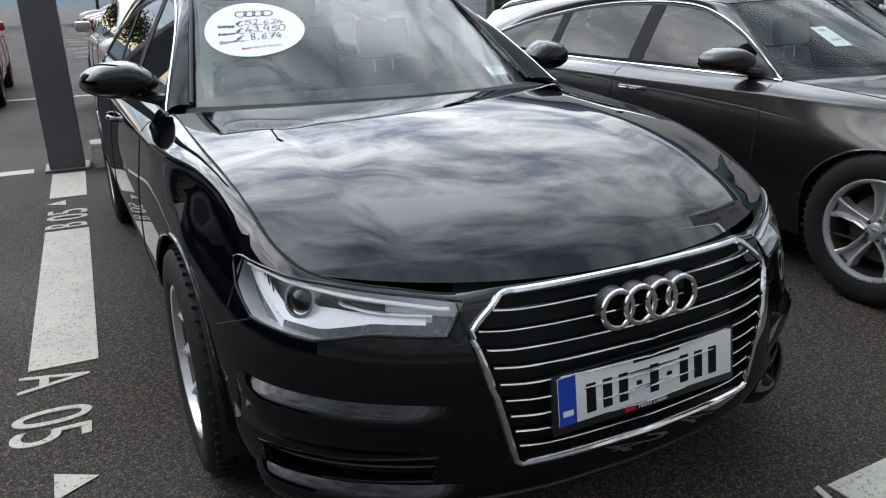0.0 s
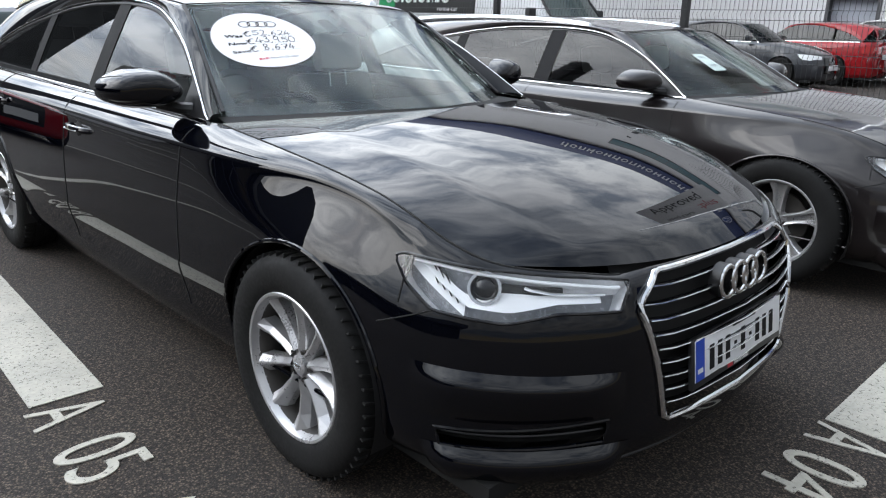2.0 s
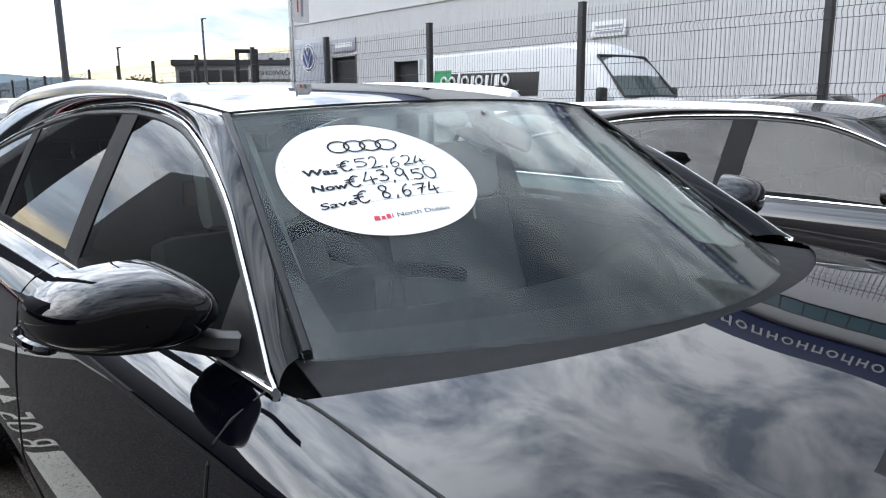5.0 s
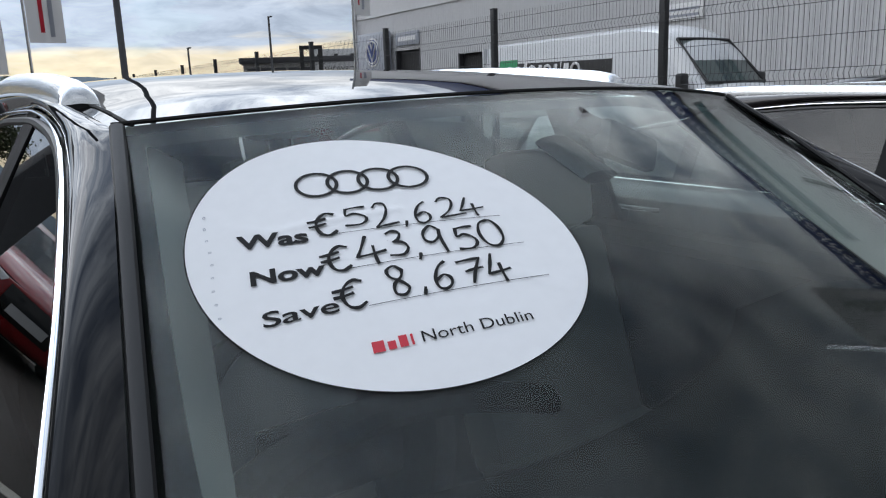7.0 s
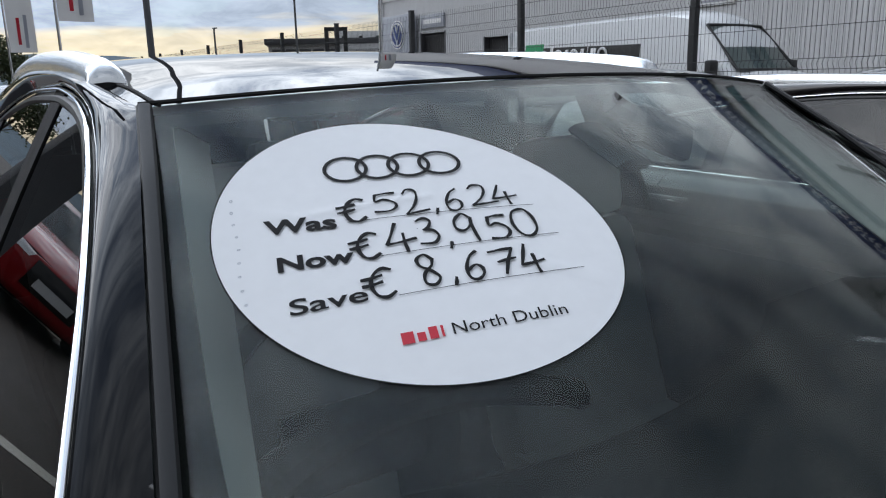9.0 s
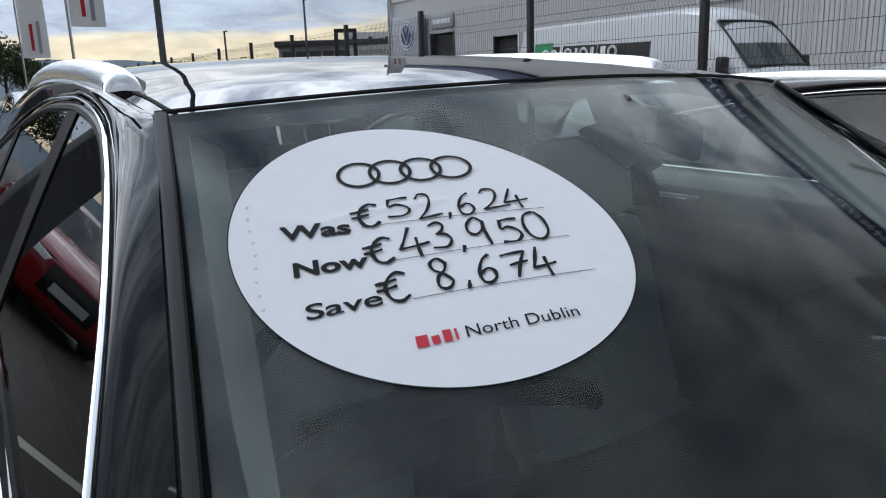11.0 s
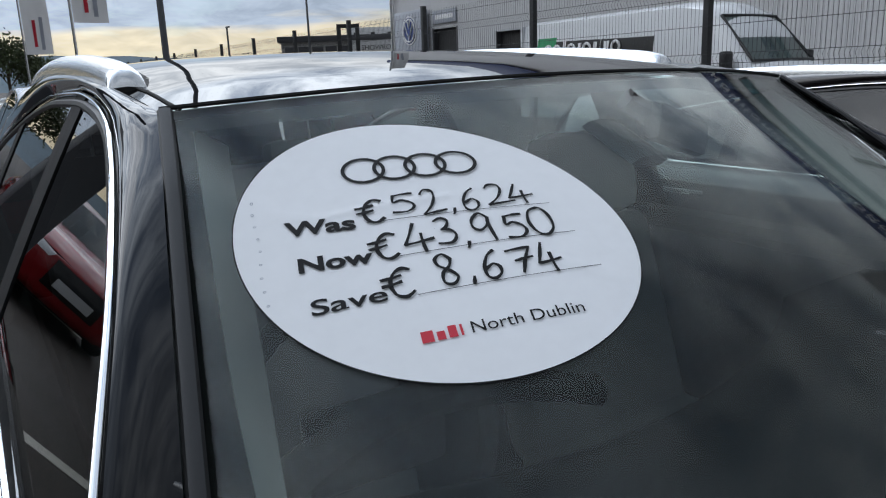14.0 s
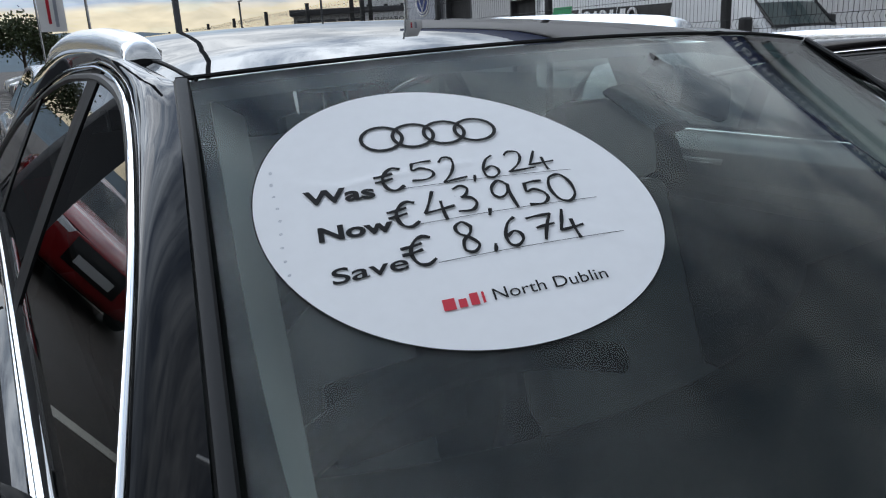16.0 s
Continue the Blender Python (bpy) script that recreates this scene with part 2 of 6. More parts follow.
def box(x0, x1, y0, y1, z0, z1, bm=None, bevel=0.0, m=None):
    bm = bm or bmesh.new()
    vs = bmesh.ops.create_cube(bm, size=1)["verts"]
    for v in vs:
        v.co = Vector((x0 + (v.co.x + .5) * (x1 - x0), y0 + (v.co.y + .5) * (y1 - y0), z0 + (v.co.z + .5) * (z1 - z0)))
    if bevel:
        es = list({e for v in vs for e in v.link_edges})
        r = bmesh.ops.bevel(bm, geom=es, offset=bevel, segments=2, affect="EDGES", profile=0.6)
        vs = list({v for f in r["faces"] for v in f.verts} | {v for v in vs if v.is_valid})
    if m is not None:
        bmesh.ops.transform(bm, matrix=m, verts=vs)
    return bm


def cyl(r, r2, depth, m, bm=None, seg=24):
    bm = bm or bmesh.new()
    bmesh.ops.create_cone(bm, cap_ends=True, segments=seg, radius1=r, radius2=r2, depth=depth, matrix=m)
    return bm


def lathe(profile, axis_m, seg=48, bm=None):
    """profile: (radius, along) pairs turned round the local x axis."""
    bm = bm or bmesh.new()
    rings = []
    for k in range(seg):
        a = 2 * math.pi * k / seg
        rings.append([bm.verts.new(axis_m @ Vector((h, r * math.cos(a), r * math.sin(a)))) for r, h in profile])
    for k in range(seg):
        a, b = rings[k], rings[(k + 1) % seg]
        for i in range(len(profile) - 1):
            bm.faces.new((a[i], a[i + 1], b[i + 1], b[i]))
    return bm


def sheet(fn, us, vs, bm=None, wrap=False):
    bm = bm or bmesh.new()
    g = [[bm.verts.new(fn(u, v)) for v in vs] for u in us]
    n = len(us) if wrap else len(us) - 1
    for i in range(n):
        for j in range(len(vs) - 1):
            a, b = g[i], g[(i + 1) % len(us)]
            bm.faces.new((a[j], a[j + 1], b[j + 1], b[j]))
    return bm


def thicken(bm, t):
    """Gives a sheet a thickness t on the side against its normals."""
    bmesh.ops.recalc_face_normals(bm, faces=bm.faces)
    bmesh.ops.solidify(bm, geom=list(bm.faces), thickness=t)
    return bm


def tube(pts, r, bm=None, seg=8, flat=1.0, closed=False):
    """A bar of round or flattened section along pts."""
    bm = bm or bmesh.new()
    pts = [Vector(p) for p in pts]
    n = len(pts)
    rings = []
    for i, p in enumerate(pts):
        a = pts[(i - 1) % n] if closed or i else p
        b = pts[(i + 1) % n] if closed or i < n - 1 else p
        d = (b - a).normalized()
        up = Vector((0, 0, 1)) if abs(d.z) < 0.95 else Vector((1, 0, 0))
        s = d.cross(up).normalized(); u = s.cross(d).normalized()
        rings.append([bm.verts.new(p + s * r * math.cos(2 * math.pi * k / seg) + u * r * flat * math.sin(2 * math.pi * k / seg)) for k in range(seg)])
    for i in range(n if closed else n - 1):
        a, b = rings[i], rings[(i + 1) % n]
        for k in range(seg):
            bm.faces.new((a[k], a[(k + 1) % seg], b[(k + 1) % seg], b[k]))
    if not closed:
        bm.faces.new(rings[0][::-1]); bm.faces.new(rings[-1])
    return bm


def spline(*pairs):
    """A smooth function through (position, value) pairs."""
    xs = [p[0] for p in pairs]; ys = [p[1] for p in pairs]
    n = len(xs)
    d = [(ys[i + 1] - ys[i]) / (xs[i + 1] - xs[i]) for i in range(n - 1)]
    m = [d[0]] + [0 if d[i - 1] * d[i] <= 0 else 2 * d[i - 1] * d[i] / (d[i - 1] + d[i]) for i in range(1, n - 1)] + [d[-1]]

    def at(x):
        if x <= xs[0]: return ys[0]
        if x >= xs[-1]: return ys[-1]
        i = 0
        while x > xs[i + 1]: i += 1
        h = xs[i + 1] - xs[i]; t = (x - xs[i]) / h
        return ((2 * t**3 - 3 * t**2 + 1) * ys[i] + (t**3 - 2 * t**2 + t) * h * m[i] + (-2 * t**3 + 3 * t**2) * ys[i + 1] + (t**3 - t**2) * h * m[i + 1])
    return at


def steps(a, b, n):
    return [a + (b - a) * i / n for i in range(n + 1)]


def letters(text, size, material, m, parent=None, name="lettering", depth=0.0005, align="LEFT", label=""):
    cu = bpy.data.curves.new(name, "FONT")
    cu.body, cu.size, cu.extrude, cu.align_x = text, size, depth, align
    tmp = bpy.data.objects.new("tmp", cu)
    me = bpy.data.meshes.new_from_object(tmp)
    bpy.data.objects.remove(tmp); bpy.data.curves.remove(cu)
    me.transform(m)
    me.materials.append(material)
    ob = new(name, me)
    ob.parent = parent
    if label:
        ob["label"] = label
    return ob


# ---- the estate car ----
# local frame: x across, y back from the front axle, z up; the nose points to -y
PLAN = ((0, -.895), (.22, -.882), (.44, -.838), (.60, -.762), (.73, -.66), (.82, -.535), (.868, -.40), (.895, -.22), (.91, 0), (.925, .45), (.935, 1.1), (.937, 2.0),
        (.932, 2.9), (.912, 3.3), (.868, 3.65), (.76, 3.88), (.55, 3.98), (.25, 4.01), (0, 4.015))
_s = [0.0]
for (xa, ya), (xb, yb) in zip(PLAN, PLAN[1:]):
    _s.append(_s[-1] + math.hypot(xb - xa, yb - ya))
S_END = _s[-1]
plan_x, plan_y = spline(*[(s, p[0]) for s, p in zip(_s, PLAN)]), spline(*[(s, p[1]) for s, p in zip(_s, PLAN)])
S0 = _s[8]                                   # beside the front axle; further back s = y + S0
top_z = spline((0, .722), (.35, .721), (.47, .715), (.62, .730), (.80, .747), (.95, .780), (1.08, .821), (1.26, .868), (1.48, .905), (1.93, .945), (2.1, .957), (3.0, .967), (4.4, .982), (5.0, .99), (5.5, 1.0), (S_END, 1.0))
top_d = spline((0, .095), (.45, .088), (.80, .088), (1.08, .120), (1.26, .136), (1.48, .134), (1.85, .144), (2.03, .148), (2.12, .136), (2.6, .138), (4.4, .135), (5.2, .10), (S_END, .08))
crease_z = spline((0, .69), (.80, .705), (.95, .725), (1.08, .765), (1.17, .81), (1.30, .848), (1.48, .868), (1.93, .878), (3, .886), (4.6, .90), (5.2, .90), (S_END, .90))
crease_d = spline((0, .06), (.80, .054), (1.0, .070), (1.17, .092), (1.30, .097), (1.48, .086), (1.72, .050), (1.95, .036), (2.2, .034), (4.6, .030), (5.2, .03), (S_END, .03))
crease_lip = spline((0, .002), (1.0, .003), (1.2, .010), (1.5, .015), (2.0, .013), (2.6, .008), (4.6, .008), (S_END, .004))
FRONT = ((.20, .075), (.25, .02), (.32, .0), (.45, .0), (.57, .012))
SIDE = ((.205, .085), (.27, .05), (.37, .030), (.52, .0), (.675, .005))
REAR = ((.22, .10), (.30, .03), (.45, .0), (.60, .0), (.75, .01))


def hull(s, v, side):
    """The belt of bumpers, wings and doors: s along the plan, v from the sill (0) over the shoulder crease (5) to the shut line or window line (7)."""
    kf = min(1, max(0, (1.5 - s) / 0.55)); kf = kf * kf * (3 - 2 * kf)
    kr = min(1, max(0, (s - (S_END - 1.5)) / 0.7))
    lv = [((a * kf + b * (1 - kf)) * (1 - kr) + c * kr, (d * kf + e * (1 - kf)) * (1 - kr) + f * kr) for (a, d), (b, e), (c, f) in zip(FRONT, SIDE, REAR)]
    cz, cd, tz, td = crease_z(s), crease_d(s), top_z(s), top_d(s)
    if v <= 5:
        lv.append((cz, cd))
        z = spline(*[(i, q[0]) for i, q in enumerate(lv)])(v)
        d = spline(*[(i, q[1]) for i, q in enumerate(lv)])(v)
    else:
        # a narrow upright lip along the crease, then the shoulder
        lip, t = crease_lip(s), (v - 5) / 2
        if t < .15:
            z, d = cz + lip * t / .15, cd + .002 * t / .15
        else:
            t = (t - .15) / .85
            z = cz + lip + (tz - cz - lip) * (1.45 * t - .45 * t * t)
            d = cd + .002 + (td - cd - .002) * (.62 * t + .38 * t * t)
    x, y = plan_x(s), plan_y(s)
    e = 1e-3
    tx, ty = plan_x(min(S_END, s + e)) - plan_x(max(0, s - e)), plan_y(min(S_END, s + e)) - plan_y(max(0, s - e))
    n = math.hypot(tx, ty)
    return Vector((side * max(0, x - d * ty / n), y + d * tx / n, z))


def on_hull(s, z, side, out=0.0):
    """The point of the belt at s and height z, moved outwards."""
    a, b = 0.0, 7.0
    for _ in range(22):
        m = (a + b) / 2
        if hull(s, m, 1).z < z: a = m
        else: b = m
    p = hull(s, a, side)
    if out:
        q, r = hull(s + .01, a, side), hull(s, min(7, a + .1) if a < 6.8 else a - .1, side)
        n = (q - p).cross(r - p).normalized()
        c = Vector((p.x, p.y - 1.4, 0)) if p.y > 0 else Vector((p.x, p.y + .0, 0))
        away = Vector((side, -0.7 if s < 1.2 else (1.5 if s > S_END - 1.0 else 0), 0.1))
        if n.dot(away) < 0: n = -n
        p = p + n * out
    return p


def inside(p, poly):
    x, y = p
    c = False
    for (xa, ya), (xb, yb) in zip(poly, poly[1:] + poly[:1]):
        if (ya > y) != (yb > y) and x < (xb - xa) * (y - ya) / (yb - ya) + xa:
            c = not c
    return c


def nearest(p, poly):
    best = None
    for (xa, ya), (xb, yb) in zip(poly, poly[1:] + poly[:1]):
        dx, dy = xb - xa, yb - ya
        t = max(0, min(1, ((p[0] - xa) * dx + (p[1] - ya) * dy) / (dx * dx + dy * dy)))
        q = (xa + t * dx, ya + t * dy)
        d = (q[0] - p[0]) ** 2 + (q[1] - p[1]) ** 2
        if best is None or d < best[0]:
            best = (d, q)
    return best[1]


def circle_poly(y, z, r, n=72):
    return [(y + S0 + r * math.cos(2 * math.pi * k / n), z + r * math.sin(2 * math.pi * k / n)) for k in range(n)]


LAMP = [(.455, .706), (.60, .722), (.78, .737), (.95, .746), (1.10, .752), (1.13, .742), (1.08, .69), (.99, .638), (.80, .624), (.67, .646), (.50, .641)]
INTAKE = [(.965, .348), (.52, .372), (.535, .312), (.95, .300)]
GRILLE = [(.352, .716), (.432, .645), (.347, .335), (-.347, .335), (-.432, .645), (-.352, .716)]
GRILLE_HALF = [(.0, .716), (.345, .716), (.36, .711), (.427, .655), (.432, .64), (.352, .345), (.342, .335), (.0, .335)]
ARCH_F, ARCH_R = circle_poly(0, .335, .372), circle_poly(2.912, .335, .372)
GRILLE_S = [(-.1, .716), (.352, .716), (.362, .71), (.438, .655), (.441, .64), (.356, .345), (.345, .335), (-.1, .335)]
DOOR_A, DOOR_B, DOOR_C = S0 + .64, S0 + 1.72, S0 + 2.72
BUMPER = S0 - .40


def bonnet(t, q):
    """t from the front edge (0) to the screen (1), q from side to side (-1..1)."""
    xe, ye, ze = bonnet_xe(t), bonnet_ye(t), bonnet_ze(t)
    yc, zc = bonnet_yc(t), bonnet_zc(t)
    a = abs(q)
    f = .55 * a**2 + .45 * a**4
    ridge = .0032 * math.exp(-((a - .72) / .08) ** 2) * (1 - t ** 4) * min(1, t * 5)
    return Vector((q * xe, yc + (ye - yc) * a**2.2, zc + (ze - zc) * f + ridge * (1 if a < 1 else 0)))


_ts = (0, .12, .3, .5, .68, .84, 1)
_ss = (.80, .86, 1.0, 1.16, 1.36, 1.66, 2.06)
_edge = [hull(s, 7, 1) for s in _ss]
bonnet_xe = spline(*[(t, p.x - .004) for t, p in zip(_ts, _edge)])
bonnet_ye = spline(*[(t, p.y) for t, p in zip(_ts, _edge)])
bonnet_ze = spline(*[(t, p.z + .001) for t, p in zip(_ts, _edge)])
bonnet_yc = spline((0, -.805), (.12, -.72), (.3, -.55), (.5, -.32), (.68, -.08), (.84, .14), (1, .352))
bonnet_zc = spline((0, .724), (.12, .772), (.3, .832), (.5, .890), (.68, .932), (.84, .960), (1, .978))


def screen(t, q):
    """The windscreen from the scuttle (0) to the roof (1)."""
    a = q * q
    b = Vector((.716 * q, .37 + .325 * a, .985 - .03 * a))
    c = Vector((.586 * q, 1.10 + .095 * a, 1.350 - .022 * a))
    p = b.lerp(c, t)
    k = 4 * t * (1 - t) * .005 * (1 - .8 * a)
    return p + Vector((0, -.55 * k, .83 * k))


roof_zc = spline((1.10, 1.349), (1.35, 1.383), (1.8, 1.415), (2.3, 1.427), (2.9, 1.415), (3.4, 1.375), (3.80, 1.318))
roof_xe = spline((1.2, .586), (1.36, .580), (1.6, .574), (2.2, .566), (3.0, .548), (3.80, .51))


def roof(t, q):
    y1 = 1.10 + .095 * q * q
    y2 = 3.80 - .06 * q * q
    y = y1 + (y2 - y1) * t
    yy = 1.10 + (3.80 - 1.10) * t
    return Vector((q * roof_xe(max(1.2, y)), y, roof_zc(yy) - .022 * q * q - (.018 * abs(q)**6) * min(1, t * 8)))


window_top = spline((.62, .955), (.72, 1.025), (.843, 1.105), (.958, 1.175), (1.08, 1.232), (1.2, 1.278), (1.33, 1.315), (1.5, 1.337), (1.7, 1.347), (2.0, 1.344), (2.3, 1.323), (2.55, 1.288), (2.9, 1.226), (3.2, 1.150), (3.42, 1.07), (3.58, .99))


def flank_x(z):
    return .795 - .45 * (z - .96) - .15 * (z - .96) ** 2


def window(y, t):
    """Side glass from the window line (0) to the upper frame (1)."""
    z0 = top_z(y + S0) + .004
    z = z0 + (max(z0, window_top(y)) - z0) * t
    return Vector((flank_x(z), y, z))


def frame_strip(a, w):
    """The painted side frame: from the chrome line over the windows (w=0) to the screen's edge and the roof's edge (w=1)."""
    y = .62 + (3.58 - .62) * a
    u = window(y, 1) + Vector((0, 0, .004))
    k = .235
    r = screen(min(1, a / k), 1) if a < k else roof((a - k) / (1 - k), 1)
    if a < k:
        r = r + Vector((.002, -.005, .017)) * min(1, (k - a) / .06)
    p = u.lerp(r, w)
    b = 4 * w * (1 - w) * (.010 + .018 * min(1, max(0, (a - .20) / .08)))
    return p + Vector((.75 * b, 0, .66 * b))


def mirrored(fn, side):
    return lambda u, v: Vector((side * fn(u, v).x, fn(u, v).y, fn(u, v).z))


def ribbon(pts, w, parent, material=None, name="panel_gap", lift=.0):
    return part(name, tube(pts, w, seg=6, flat=1), material or GAP, parent)


def wheel(parent, x, y, style, side):
    """A tyre with tread grooves, an alloy rim with spokes, brake disc and hub cap."""
    hub = new("wheel")
    hub.parent = parent
    hub.location = (x, y, .335)
    fx = Matrix.Diagonal((side, 1, 1, 1))
    tyre = [(.212, .085), (.222, .098), (.25, .109), (.285, .112), (.312, .106), (.326, .092), (.334, .07), (.336, .045), (.329, .043), (.329, .035), (.337, .033), (.337, .004), (.330, .002), (.330, -.006), (.337, -.008), (.336, -.04), (.33, -.08), (.30, -.108), (.25, -.105), (.212, -.085)]
    part("tyre", lathe(tyre, fx, 64), RUBBER, hub)
    tread = bmesh.new()
    for k in range(56):
        a = 2 * math.pi * k / 56
        box(.052, .094, -.003, .003, .318, .338, tread, m=fx @ Matrix.Rotation(a, 4, "X") @ Matrix.Rotation(.25, 4, "Z"))
    part("tread_cut", tread, GAP, hub, smooth=False, kind="stuff")
    lip = [(.212, .085), (.221, .094), (.226, .098), (.222, .102), (.214, .100), (.208, .088), (.204, .076)]
    barrel = [(.2045, .078), (.200, .06), (.196, -.08)]
    rim = part("rim", lathe(lip, fx, 64), ALLOY, hub)
    part("rim_barrel", lathe(barrel, fx, 48), DISC, rim)
    n = 10 if style == "ten" else 5
    for k in range(n):
        a = 2 * math.pi * k / n
        bm = bmesh.new()
        w0, w1, w2 = (.018, .021, .033) if n == 10 else (.027, .033, .056)
        section = ((.05, -1.05), (.012, -1), (0, -.25), (0, .05), (.026, .92), (.05, 1.05)) if n == 10 else ((.05, -1.06), (.004, -1), (0, -.86), (.004, -.52), (.024, -.40), (.024, .40), (.004, .52), (0, .86), (.004, 1), (.05, 1.06))
        rows = []
        for r, w, f in ((.045, w0, .070), (.10, w0 * .95, .066), (.16, w1, .072), (.211, w2, .088)):
            rows.append([bm.verts.new(fx @ Matrix.Rotation(a, 4, "X") @ Vector((f - dx, w * k2, r))) for dx, k2 in section])
        for p, q in zip(rows, rows[1:]):
            for i in range(len(section) - 1):
                bm.faces.new((p[i], p[i + 1], q[i + 1], q[i]))
        part("spoke", bm, ALLOY, rim, smooth=False)
    part("hub_cap", lathe([(.0, .074), (.024, .074), (.031, .070), (.033, .06), (.055, .055), (.062, .03)], fx, 32), ALLOY, rim)
    for k in range(4):
        part("cap_ring", ring(.0062, .0012, fx @ pose(.0755, (k - 1.5) * .0085, 0, 0, 90, 0), 16), CHROME, rim)
    for k in range(5):
        a = 2 * math.pi * (k + .5) / 5
        part("wheel_bolt", cyl(.008, .007, .012, fx @ pose(.062, .046 * math.cos(a), .046 * math.sin(a), 0, 90, 0), seg=6), DISC, rim)
    part("brake_disc", lathe([(.05, .02), (.15, .02), (.15, -.005), (.05, -.005)], fx, 40), DISC, hub)
    part("wheel_back", lathe([(.0, -.02), (.196, -.03)], fx, 32), GAP, hub)
    return hub


def ring(r, w, m, seg=40):
    bm = bmesh.new()
    rs = []
    for k in range(seg):
        a = 2 * math.pi * k / seg
        rs.append([bm.verts.new(m @ Vector(((r + w * math.cos(b)) * math.cos(a), (r + w * math.cos(b)) * math.sin(a), w * .8 * math.sin(b)))) for b in [2 * math.pi * j / 8 for j in range(8)]])
    for k in range(seg):
        a, b = rs[k], rs[(k + 1) % seg]
        for j in range(8):
            bm.faces.new((a[j], a[(j + 1) % 8], b[(j + 1) % 8], b[j]))
    return bm


def hull_panel(s0, s1, side, cuts=(), ds=.02, nv=44):
    """A piece of the belt between two shut lines, with openings cut cleanly out of it."""
    n = max(2, round((s1 - s0) / ds))
    us, vs = steps(s0, s1, n), [7 * i / nv for i in range(nv + 1)]
    bm = bmesh.new()
    g, info = [], {}
    for s in us:
        row = []
        for v in vs:
            p = hull(s, v, side)
            key = (s, p.z)
            hit = next((c for c in cuts if inside(key, c)), None)
            vert = bm.verts.new(p)
            info[vert] = (key, hit)
            row.append(vert)
        g.append(row)
    drop = []
    for i in range(len(us) - 1):
        for j in range(nv):
            q = (g[i][j], g[i][j + 1], g[i + 1][j + 1], g[i + 1][j])
            f = bm.faces.new(q)
            if all(info[w][1] is not None for w in q):
                drop.append(f)
    bmesh.ops.delete(bm, geom=drop, context="FACES")
    for w in list(bm.verts):
        key, hit = info.get(w, (None, None))
        if hit is not None and w.is_valid and w.link_faces:
            k2 = nearest(key, hit)
            if s0 - .001 <= k2[0] <= s1 + .001:
                w.co = on_hull(k2[0], k2[1], side)
    bmesh.ops.delete(bm, geom=[w for w in bm.verts if not w.link_faces], context="VERTS")
    return bm


